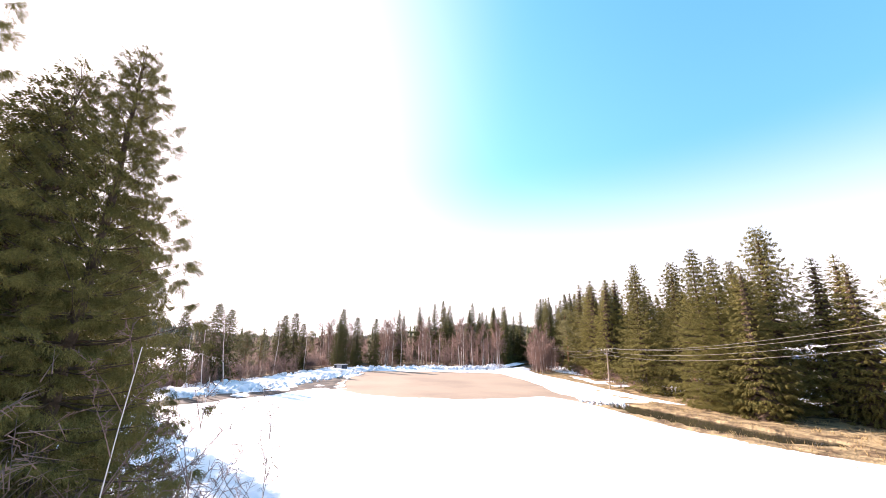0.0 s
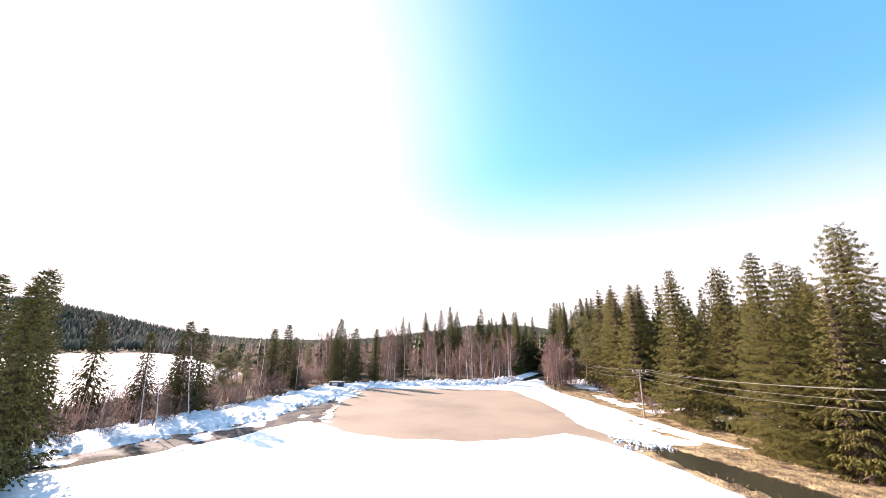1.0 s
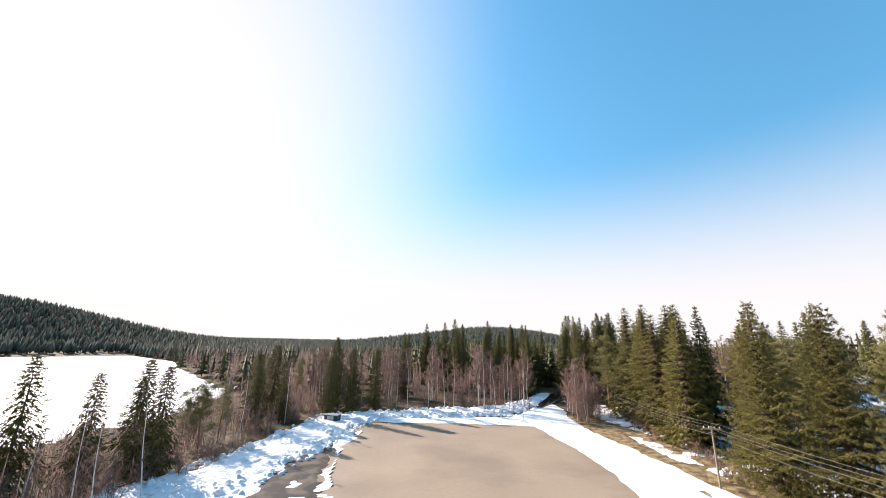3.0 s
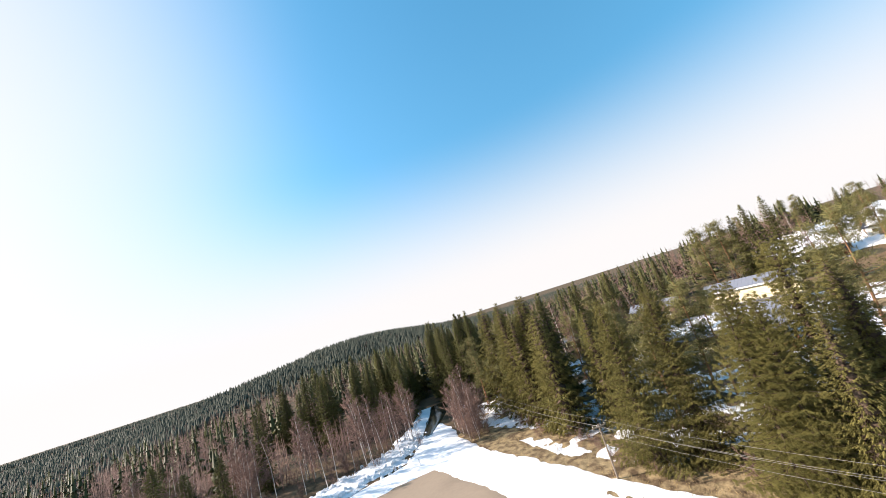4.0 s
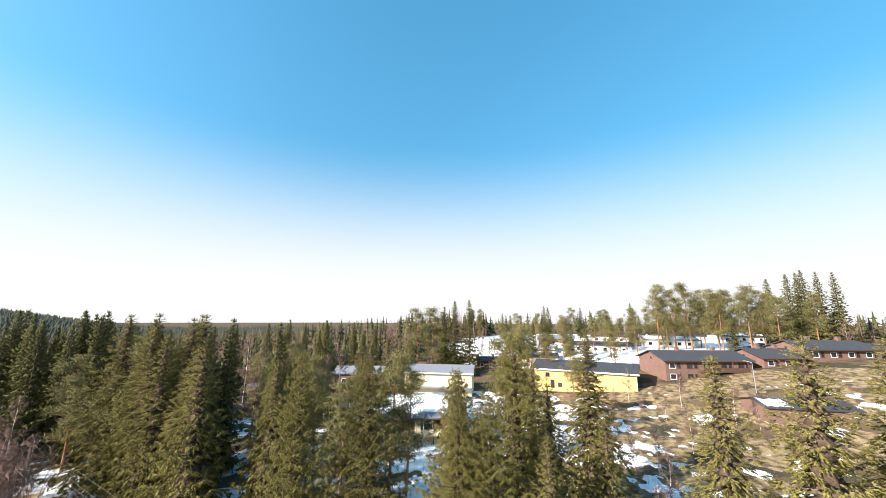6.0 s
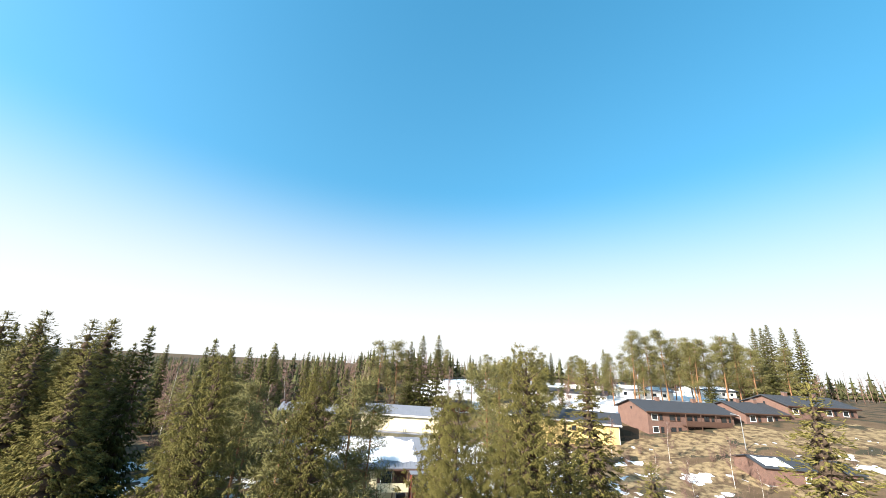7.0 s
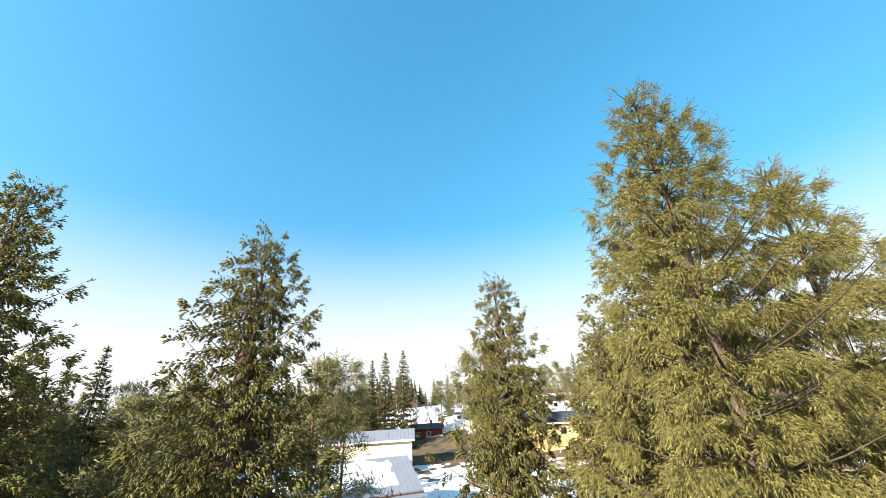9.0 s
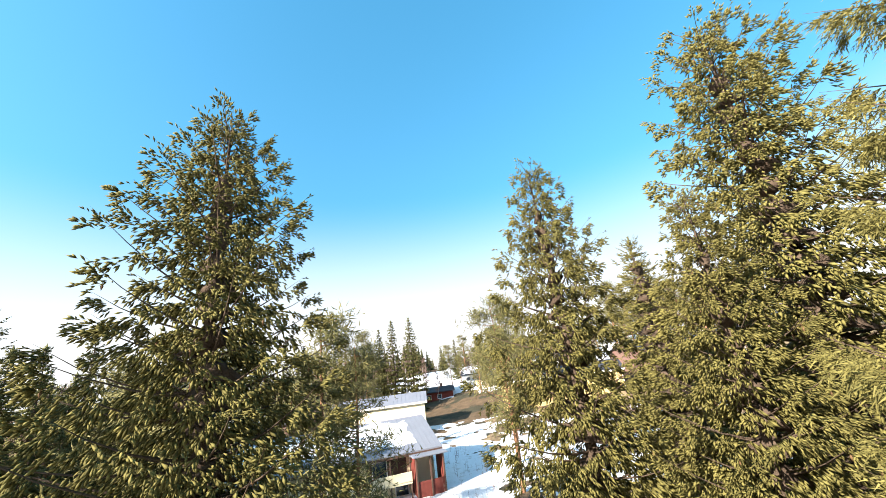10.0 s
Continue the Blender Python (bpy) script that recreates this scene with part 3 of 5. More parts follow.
tagged(sheet("wet_earth", gr(-26, 2, 0.4), gr(33, 85, 0.4), lambda x, y: fall(x, y) + np.clip((inside(x, y, WET) + 0.6 * rough(x, y, 1.1)) * 0.2, -0.3, 0.07) + 0.015 * rough(x, y, 0.5), M_WETEARTH, lambda x, y, z: inside(x, y, WET) > -1.5), "dark wet earth strip by the snow bank", "earth", kind="structure")


def snow_sheet(name, poly, xs, ys, depth, lumps, label, ragged=0.6, mat=None, seed=0.0):
    return tagged(sheet(name, xs, ys, lambda x, y: fall(x, y) + np.clip((inside(x, y, poly) + ragged * rough(x, y, 1.3, seed)) * 0.22, -0.45, depth) + lumps * rough(x, y, 0.8, seed) * np.clip(inside(x, y, poly), 0, 1), mat or M_SNOW, lambda x, y, z: inside(x, y, poly) > -2.2), label, "snow", kind="structure")


snow_sheet("field_snow", FIELD_SNOW, np.concatenate([gr(-20, 44, 0.5), gr(44, 62, 2)]), np.concatenate([gr(-62, 8, 3), gr(8, 60, 0.5)]), 0.13, 0.012, "smooth bright snow over the near field", 0.35)
snow_sheet("road_snow", ROAD_SNOW, gr(-11, 44, 0.4), gr(48, 123, 0.4), 0.16, 0.03, "packed white snow strip along the sand field", 0.4, seed=2.0)
snow_sheet("snow_bank", BANK_SNOW, gr(-30, 30, 0.35), gr(35, 123, 0.35), 0.42, 0.2, "lumpy ploughed snow bank along the field edge", 0.9, M_OLDSNOW, seed=4.0)
tagged(sheet("snow_remnant", gr(-22, 1, 0.35), gr(36, 86, 0.35), lambda x, y: fall(x, y) + 0.02 + np.clip((rough(1.4 * x, 0.7 * y, 1.9, 3.0) + 0.5 * rough(x, y, 0.6, 1.0) - 0.15) * 0.2, -0.3, 0.13), M_OLDSNOW, lambda x, y, z: (inside(x, y, WET) > -0.6) & (z > fall(x, y) - 0.05)), "thin melting snow remnants on the wet earth", "snow", kind="structure")
PATCH = [(40, 130), (36, 112), (35.5, 86), (37, 70), (41, 62), (52, 58), (62, 46), (75, 20), (110, -10), (140, 0), (128, 40), (120, 70), (118, 92), (104, 104), (90, 112), (70, 120), (52, 132)]
SLOPE = [(58, 60), (62, 30), (80, -5), (118, -12), (150, -8), (141, 22), (131, 38), (123, 46), (122, 70), (100, 70), (84, 58), (70, 64)]
LAKE = [(-800, 40), (-60, 42), (-48, 62), (-46, 92), (-60, 125), (-128, 187), (-168, 230), (-270, 292), (-800, 330)]
tagged(sheet("frozen_lake", gr(-420, -34, 5), gr(40, 345, 5), lambda x, y: -1.35 + np.clip(inside(x, y, LAKE) * 0.1, -0.8, 0.05), M_SNOW, lambda x, y, z: inside(x, y, LAKE) > -8), "flat snow-covered frozen lake behind the trees", "lake", kind="structure")
tagged(sheet("ditch_water", gr(31, 43, 0.5), gr(35, 53, 0.5), lambda x, y: np.full(x.shape, -0.03), M_WATER, lambda x, y, z: inside(x, y, DITCH) > -0.6), "dark still water in a narrow ditch", "water", kind="structure")


# Woods
rng = np.random.default_rng(7)


def stand(ob, x, y, turn, size=1.0, lean=0.0):
    """Puts a tree on the ground."""
    m = pose(x, y, float(fall(x, y)) - 0.05, lean, 0, turn)
    ob.matrix_world = m @ Matrix.Diagonal((size, size, size, 1))


def again(ob, x, y, turn, size=1.0, lean=0.0, label=""):
    c = copy_thing(ob, Matrix())
    stand(c, x, y, turn, size, lean)
    return tagged(c, label)


BROAD_LABEL = "broad olive-green spruce with long drooping branches and hanging shoots"
HERO = [spruce("spruce", np.random.default_rng(80 + k), 18.0, r, 0.05, FROND_HERO, 0.8, 0.32, label, 60, 8, d, dense, 5, sharp, 0.34, 0.4, uneven=0.25, spacing=0.5, core=0.26) for k, (r, d, dense, sharp, label) in enumerate(((4.6, 1.2, 7.8, 0.86, SPRUCE_LABEL), (4.9, 1.1, 7.8, 0.72, BROAD_LABEL)))]
FINE = [spruce("spruce", np.random.default_rng(84), 18.0, 4.5, 0.05, FROND_FINE, 0.86, 0.25, SPRUCE_LABEL, 60, 9, 1.25, 7.8, 5, 0.86, 0.34, 0.35, uneven=0.15, spacing=0.6)]
NEAR = [spruce("spruce", np.random.default_rng(10 + k), 18.0, r, b, FROND_NEAR, 0.95, 0.48, SPRUCE_LABEL, 0, 8, d, 3.4, 5, 0.84, 0.4, 0.72, uneven=0.15, spacing=0.7, core=0.5) for k, (r, b, d) in enumerate(((4.3, 0.06, 0.6), (4.6, 0.05, 0.65), (4.0, 0.07, 0.55)))]
ROWS = [spruce("spruce", np.random.default_rng(60 + k), 18.0, r, b, FROND_ROW, 1.15, 0.52, SPRUCE_LABEL, 0, 8, d, 4.2, 4, 0.86, 0.42, 0.75, uneven=0.12, spacing=0.8, core=0.55) for k, (r, b, d) in enumerate(((4.5, 0.03, 0.5), (4.8, 0.03, 0.55), (4.2, 0.02, 0.45)))]
SLIM = [spruce("spruce", np.random.default_rng(90 + k), 12.0, r, 0.1, FROND_ROW, 0.62, 0.5, "slim open-crowned dark spruce in the shore thicket", 0, 6, 0.6, 1.8, 3, 0.8, 0.26, 0.5, M_SPRUCE_SHADED, 0.35) for k, r in enumerate((2.5, 2.9))]
MID = [spruce("spruce", np.random.default_rng(20 + k), 16.0, r, b, FROND_MID, 0.85, 0.75, "dense spruce at the edge of the wood with crown shade in its colour", 0, 7, 0.5, 1.9, 2, 0.95, 0.3, 0.8, M_SPRUCE_SHADED, 0.35) for k, (r, b) in enumerate(((3.1, 0.04), (3.4, 0.06), (2.8, 0.03)))]
BIRCHES = [birch(np.random.default_rng(30 + k), 11.0, l, "bare white-stemmed birch at the edge of the field", limbs=n) for k, (l, n) in enumerate(((0.05, 20), (0.1, 16), (0.02, 22)))]
FAR_BIRCHES = [birch(np.random.default_rng(70 + k), 11.0, l, "bare birch with a haze of reddish twigs beyond the field", limbs=20, twigs=13, spread=0.3, thick=2.6) for k, l in enumerate((0.04, 0.08, 0.02))]
SAPLINGS = [birch(np.random.default_rng(36 + k), 11.0, l, "slender bare birch sapling before the dark spruces", limbs=n, girth=0.5, twigs=6, spread=0.36) for k, (l, n) in enumerate(((0.1, 18), (0.05, 16)))]
BUSHES = [bush(np.random.default_rng(40 + k), 3.0, "bare brown leafless bush beside the snow") for k in range(2)]
PINES = [pine(np.random.default_rng(50 + k), 14.0, "tall pine with a pale green crown and orange trunk") for k in range(2)]
used = set()


def plant(kinds, k, x, y, size, turn=None, lean=0.0, label=""):
    ob = kinds[k % len(kinds)]
    turn = rng.uniform(0, 360) if turn is None else turn
    if ob.name in used:
        return again(ob, x, y, turn, size, lean, label)
    used.add(ob.name)
    stand(ob, x, y, turn, size, lean)
    return tagged(ob, label)


# the row of spruces along the grass bank: x, y, height, kind
ROW = [(42.6, 88.3, 19.4, 2), (42.4, 79.6, 19.2, 0), (41.0, 62.8, 18.9, 0), (44.6, 59.2, 18.2, 1), (42.1, 49.7, 18.0, 2), (48.7, 48.3, 20.0, 1), (43.0, 48.0, 16.7, 1), (43.6, 44.6, 14.6, 0), (48.5, 53.2, 17.3, 0), (57.3, 49.5, 17.2, 2),
       (44, 84, 18.5, 1), (51.0, 35.6, 19.0, 0), (50.6, 31.2, 20.4, 1), (71, 46.5, 20, 2), (51.5, 42.5, 14.6, 0), (52.5, 46.8, 16.2, 1), (47.0, 50.6, 15.0, 0), (47.5, 74.5, 17, 1), (46.5, 93, 18, 0), (61, 24, 20, 2), (50, 24.5, 22, 1), (46, 20, 21.5, 0), (57, 17, 21, 2)]
for x, y, h, k in ROW:
    plant(FINE if h in (18.0, 16.7) else HERO if 46 < y < 64 and x < 50 else NEAR if 34 < y < 50 and x < 56 else ROWS, k, x, y, h / 18.0)
# left edge, close to the start of the flight
for x, y, h, k in ((9.2, 12.0, 12.8, 1), (8.0, 9.6, 13.8, 0), (6.6, 12.8, 13.0, 1), (5.6, 9.4, 13.6, 0), (3.6, 14.2, 13.4, 1), (2.2, 19.5, 12.8, 0), (-1.5, 17.0, 13.5, 1)):
    plant(FINE if x > 7 else HERO, k, x, y, h / 18.0, label="dark backlit spruce at the snowy field edge")
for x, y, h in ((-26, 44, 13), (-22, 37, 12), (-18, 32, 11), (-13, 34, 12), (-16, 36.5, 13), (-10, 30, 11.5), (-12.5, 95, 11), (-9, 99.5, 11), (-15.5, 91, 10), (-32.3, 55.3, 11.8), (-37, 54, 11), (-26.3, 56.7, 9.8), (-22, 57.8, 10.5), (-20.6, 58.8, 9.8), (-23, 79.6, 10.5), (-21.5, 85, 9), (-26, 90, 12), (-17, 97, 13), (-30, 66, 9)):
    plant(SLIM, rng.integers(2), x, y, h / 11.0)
for x, y, h, l in ((-18.5, 49.5, 9, 3), (-15.8, 48.6, 9, 0), (-16.4, 53.4, 9.5, 4), (-22, 60, 9, 2), (-19, 70, 10, 3), (-23, 73, 9, 1), (-20, 84, 10, 3), (-28, 80, 10, 2), (-27, 53, 9, 2), (-11, 30, 9, 4), (-8, 24, 9, 2)):
    plant(BIRCHES, rng.integers(3), x, y, h / 11.0, lean=l)
for x, y, h, l in ((11.6, 9.2, 7.4, 2), (12.3, 10.4, 6.4, -2), (12.0, 11.8, 6.0, 3), (11.2, 8.4, 6.8, 1), (12.6, 12.8, 5.4, -3), (10.8, 7.8, 7.0, 3)):
    plant(SAPLINGS, rng.integers(2), x, y, h / 11.0, lean=l)
for x, y, h in ((-24.1, 69.7, 8), (-25.2, 71, 8.5), (-23.2, 72.2, 7.5), (-26.5, 69, 8), (-24.5, 83, 10)):
    plant(PINES, 0, x, y, h / 14.0, label="slender leaning pine in the shore thicket", lean=rng.uniform(-6, 6))
# far end
for i in range(58):
    x = -30 + 60 * rng.uniform()
    y = 101 + 0.08 * abs(x - 5) + 17 * rng.uniform() ** 1.3
    if 24 < x < 33:
        continue
    plant(FAR_BIRCHES, i, x, y, rng.uniform(0.75, 1.2), lean=rng.uniform(-4, 4))
for x, y, h in ((31, 96, 10), (32.5, 99, 11), (30.8, 101, 9), (33.5, 103, 11), (35.5, 105, 12), (31.5, 106, 9), (33, 97, 8), (34, 100, 9), (30.4, 94, 6), (31.8, 93, 7), (32.6, 95, 9), (34.8, 98, 7), (30.6, 98, 7), (32, 103, 10), (34.6, 103.5, 9), (36.3, 101, 8)):
    plant(FAR_BIRCHES, rng.integers(3), x, y, h / 11.0, lean=rng.uniform(-5, 5))
for i in range(56):
    x, y = -12 + 72 * rng.uniform() ** 0.8, 122 + 34 * rng.uniform()
    if 28 < x < 38 and y < 136:
        continue
    plant(MID, i, x, y, rng.uniform(0.95, 1.3) if x < 34 else rng.uniform(1.05, 1.45))
for x, y, h in ((-32, 112, 11), (-38, 104, 12), (-30, 122, 12), (-44, 118, 11), (-24, 118, 12), (-20, 108, 11)):
    plant(PINES if h == 11 else MID, rng.integers(3), x, y, h / 15.0)
plant(MID, 2, -6.3, 115.8, 1.0)
# behind the row, up the slope
for i in range(34):
    x, y = 42 + 45 * rng.uniform(), 84 + 55 * rng.uniform()
    plant(MID if i % 3 else PINES, i, x, y, rng.uniform(1.0, 1.4))
for i in range(30):
    x, y = 44 + 50 * rng.uniform(), 92 + 60 * rng.uniform()
    plant(FAR_BIRCHES, i, x, y, rng.uniform(1.0, 1.5), lean=rng.uniform(-3, 3))
for x, y, h, k in ((50, 66.5, 15, 0), (54, 70, 15.5, 1), (56, 78, 15, 0), (62, 84, 16, 1), (66, 92, 15, 0), (61, 66.5, 15, 1), (72, 96, 14, 1), (80, 101, 15, 1)):
    plant(PINES, k, x, y, h / 14.0)
for x, y, h in ((50, 78, 16), (54, 84, 17), (60, 92, 16)):
    plant(MID, rng.integers(3), x, y, h / 16.0)
for x, y, h, k in ((45, 97, 22, 0), (47, 92, 21.5, 1), (50, 95, 22, 2), (44, 103, 22, 1), (43.5, 94, 20, 2), (52, 100, 22, 0)):
    plant(ROWS, k, x, y, h / 18.0)
# bushes
for i in range(90):
    y = 28 + 70 * rng.uniform()
    x = np.interp(y, (28, 40, 50, 60, 98), (-12, -19, -18, -17, -17.5)) - 16 * rng.uniform() ** 1.7
    plant(BUSHES, i, x, y, rng.uniform(0.6, 1.3))
for i in range(36):
    plant(BUSHES, i, rng.uniform(-22, 24), rng.uniform(100, 118), rng.uniform(0.6, 1.3))
for x, y in ((41, 68), (40, 71), (40.5, 75), (44, 66), (39.5, 84), (40, 92), (43, 54), (46, 51), (50, 57), (52, 47), (56, 54), (62, 52)):
    plant(BUSHES, rng.integers(2), x, y, rng.uniform(0.6, 1.0))
for x, y, s in ((30.6, 93.5, 1.6), (31.8, 95, 2.2), (33, 96.5, 2.0), (31.2, 97.5, 2.3), (32.6, 99.5, 2.4), (34.2, 99, 2.0), (33.4, 102, 2.4), (35.2, 103, 2.2), (31.6, 101, 2.0), (36.5, 105, 2.1), (34, 94.5, 1.6), (37.5, 103, 1.7)):
    plant(BUSHES, rng.integers(2), x, y, s, label="tall bare alder thicket beside the stream")
for x, y, s in ((12.2, 12.6, 0.45), (13.0, 13.6, 0.5), (11.6, 14.0, 0.6), (13.4, 11.6, 0.4), (12.4, 15.2, 0.5), (10.6, 15.6, 0.7), (13.8, 14.8, 0.35), (8.8, 16.4, 0.8), (6.5, 17.5, 0.9), (4.6, 20.5, 0.9)):
    plant(BUSHES, rng.integers(2), x, y, s, label="bare twigs standing out of the snow")
# among and beyond the houses
for x, y, h, k in ((135.8, 99.7, 26, 0), (138.1, 95.1, 26, 1), (134.2, 103.0, 24, 2), (90, 138, 20, 0), (95, 135, 21, 2), (103, 128, 20.5, 1), (109, 122, 20, 2), (113.5, 117, 19, 0), (98, 140, 20, 1), (84, 144, 20, 2), (106, 133, 20, 0)):
    plant(MID, k, x, y, h / 16.0)
for x, y, h, k in ((129.3, 110.6, 24, 0), (131.8, 106.7, 24.5, 1), (167.2, 37.5, 23, 0), (167, 28.4, 23, 1), (166.3, 21, 20, 0), (165.3, 13, 21, 1), (164.3, 6.3, 17, 0), (88.4, 61.2, 20, 1), (79, 60.1, 19, 0), (59.7, 68.2, 17.5, 1), (128, 66, 15, 0), (122, 58, 13, 1), (96, 92, 12, 0), (90, 100, 13, 1), (165, 20, 18, 0)):
    plant(PINES, k, x, y, h / 14.0)
for x, y, h, k in ((172, 12, 19, 1), (178, 25, 18, 0), (184, 5, 19, 1), (170, 30, 16, 1), (190, 18, 18, 0), (176, -5, 18, 1), (180, 40, 15, 0), (200, 60, 14, 1), (168, 33, 21, 1), (170, 24, 20, 0), (168, 17, 20, 1), (169, 9, 19, 0), (172, 36, 18, 0), (174, 19, 19, 1), (172, 3, 17, 1), (160, 44, 16, 0), (158, 52, 15, 1), (150, 66, 16, 0), (146, 78, 15, 1)):
    plant(PINES, k, x, y, h / 14.0)
for x, y, h in ((202, -6, 26), (201.6, -10.2, 27), (200.7, -14, 26), (206, -20, 26), (210, -2, 25), (214, -12, 27), (186, 30, 15)):
    plant(MID, rng.integers(3), x, y, h / 16.0)

for i in range(34):
    x, y = rng.uniform(142, 235), rng.uniform(-20, 125)
    if 100 < x < 165 and 60 < y < 110:
        continue
    kind = (PINES, MID, FAR_BIRCHES)[i % 3]
    plant(kind, i, x, y, rng.uniform(0.75, 1.15))
for x, y in ((100, 52), (108, 46), (112, 36), (118, 28), (96, 40), (104, 60), (116, 52), (90, 56), (84, 46), (92, 30), (120, 40), (111, 62)):
    plant(BUSHES, rng.integers(2), x, y, rng.uniform(0.5, 0.9))


def forest(name, label, count, area, tall, rows, mat, seed):
    """Far woods: many small layered conifers in one mesh."""
    r = np.random.default_rng(seed)
    x, y = area(r, count)
    z, h = fall(x, y), r.uniform(*tall, len(x))
    org, way, size = [], [], []
    for k in range(rows):
        q = (k + 0.5) / rows
        for _ in range(2):
            a = r.uniform(0, 2 * np.pi, len(x))
            d = np.stack([np.cos(a), np.sin(a), -0.35 + 0 * a], 1)
            c = np.stack([x, y, z + h * (0.12 + 0.86 * q)], 1)
            wide = (0.3 if rows > 3 else 0.52) * h * (1 - q) + 0.25
            for s in (1, -1):
                org.append(c)
                way.append(d * (s, s, 1))
                size.append(wide)
    top = np.stack([x, y, z], 1)
    pieces = [placed(*spindle((0, 0, 0), (1, 0, 0), 0.085 if rows else 0.17, 4, 0.3), top, np.tile((0.001, 0, 1.0), (len(x), 1)), np.stack([np.cos(x), np.sin(x), 0 * x], 1), h)]
    if rows:
        org, way, size = np.concatenate(org), np.concatenate(way), np.concatenate(size)
        pieces.append(placed(*spindle((0, 0, 0.05), (1, 0, 0), 0.3, 3, 0.4), org, way, np.tile((0, 0, 1.0), (len(org), 1)), size))
    v, f = joined(pieces)
    return tagged(new(name, mesh_of(name, v, f, mat)), label, "forest", kind="stuff")


def north(r, n):
    return r.uniform(-15, 110, n), 150 + 230 * r.uniform(0, 1, n) ** 1.4


def hills(r, n):
    yaw, d = np.radians(r.uniform(-28, 64, n * 2)), 330 + 620 * np.sqrt(r.uniform(0, 1, n * 2))
    x, y = -np.sin(yaw) * d, np.cos(yaw) * d
    ok = inside(x, y, LAKE) < -3
    return x[ok][:n], y[ok][:n]


def near_hill(r, n):
    x, y = r.uniform(-820, -90, n * 3), 230 + 400 * r.uniform(0, 1, n * 3) ** 1.4
    ok = (inside(x, y, LAKE) < -2) | (fall(x, y) > -0.5)
    return x[ok][:n], y[ok][:n]


def ridge(r, n):
    return r.normal(60, 120, n), r.normal(640, 80, n)


def beyond(r, n):
    return r.uniform(70, 560, n), 300 + 500 * r.uniform(0, 1, n) ** 1.3


def east(r, n):
    return r.uniform(230, 420, n), r.uniform(-160, 330, n)


def between(r, n):
    return r.uniform(95, 240, n), r.uniform(125, 330, n)


forest("far_spruces", "dark spruce wood beyond the field", 430, north, (9, 16), 6, M_SPRUCE_DARK, 1)
forest("hill_forest", "conifer forest covering the distant hills", 11000, hills, (5, 9), 0, M_HAZED_FOREST, 2)
forest("lake_hill_forest", "spruce forest on the hill across the lake", 14000, near_hill, (5, 9.5), 0, M_HAZED_FOREST, 6)
def horizon(r, n):
    yaw, d = np.radians(r.uniform(12, 66, n)), 930 + 1300 * r.uniform(0, 1, n) ** 0.8
    return -np.sin(yaw) * d, np.cos(yaw) * d


forest("horizon_forest", "dark conifer forest along the horizon", 7000, horizon, (8, 14), 0, M_HAZED_FOREST, 22)
forest("ridge_forest", "dark spruce forest over the distant ridge", 5000, ridge, (6, 11), 0, M_HAZED_FOREST, 8)
forest("eastern_forest", "conifer wood stretching to the horizon", 6000, beyond, (6, 11), 0, M_HAZED_FOREST, 9)
forest("village_forest", "wood behind the houses", 300, east, (6, 15), 5, M_SPRUCE_DARK, 3)
forest("slope_forest", "mixed wood up the slope", 330, between, (9, 17), 6, M_SPRUCE_DARK, 4)


def bare_wood(name, label, count, area, tall, seed, boughs=20, thick=0.03, spread=1.0):
    """Leafless woods: slender upright stems with thin rising boughs and finer side twigs in one mesh."""
    r = np.random.default_rng(seed)
    x, y = area(r, count)
    count = len(x)
    h = r.uniform(*tall, count)
    base = np.stack([x, y, fall(x, y)], 1)
    lean = np.stack([r.normal(0, 0.05, count), r.normal(0, 0.05, count), np.ones(count)], 1)
    pieces = [placed(*spindle((0, 0, 0), (1, 0, 0), 0.011, 3, 0.1), base, lean, np.tile((1.0, 0, 0), (count, 1)), h)]
    for k in range(boughs):
        q = r.uniform(0.15, 0.95, count)
        a = r.uniform(0, 2 * np.pi, count)
        way = np.stack([spread * np.cos(a), spread * np.sin(a), r.uniform(0.8, 2.2, count)], 1)
        way /= np.linalg.norm(way, axis=1, keepdims=True)
        ln = h * (1.12 - q) * r.uniform(0.18, 0.36, count)
        foot = base + lean * (h * q)[:, None]
        pieces.append(placed(*spike((0, 0, 0), (1, 0, 0), thick), foot, way, np.tile((0, 0.1, 1.0), (count, 1)), ln))
        for _ in range(2):
            side = way + r.normal(0, 0.45, way.shape)
            pieces.append(placed(*spike((0, 0, 0), (1, 0, 0), thick * 1.3), foot + way * (ln * r.uniform(0.25, 0.8, count))[:, None], side, np.tile((0, 0.1, 1.0), (count, 1)), ln * r.uniform(0.3, 0.6, count)))
    return tagged(new(name, mesh_of(name, *joined(pieces), M_TWIG)), label, "forest", kind="stuff")


def shore(r, n):
    x, y = r.uniform(-50, -19, n * 2), r.uniform(24, 150, n * 2)
    ok = (inside(x, y, LAKE) < 0.5) & (x < np.interp(y, (24, 40, 50, 150), (-12, -21, -20, -19)))
    return x[ok][:n], y[ok][:n]


def field_end(r, n):
    x, y = r.uniform(-45, 24, n), 108 + 30 * r.uniform(0, 1, n)
    return x, y


def lake_side(r, n):
    x, y = r.uniform(-420, -18, n * 3), r.uniform(115, 470, n * 3)
    ok = inside(x, y, LAKE) < -1
    return x[ok][:n], y[ok][:n]


def lake_end(r, n):
    x, y = r.uniform(-190, -18, n * 3), 112 + 200 * r.uniform(0, 1, n * 3) ** 1.3
    ok = (inside(x, y, LAKE) < -1) & (y > 84 - 0.95 * (x + 18))
    return np.where(ok, x, -30 - 60 * r.uniform(0, 1, n * 3))[:n], np.where(ok, y, 190 + 60 * r.uniform(0, 1, n * 3))[:n]


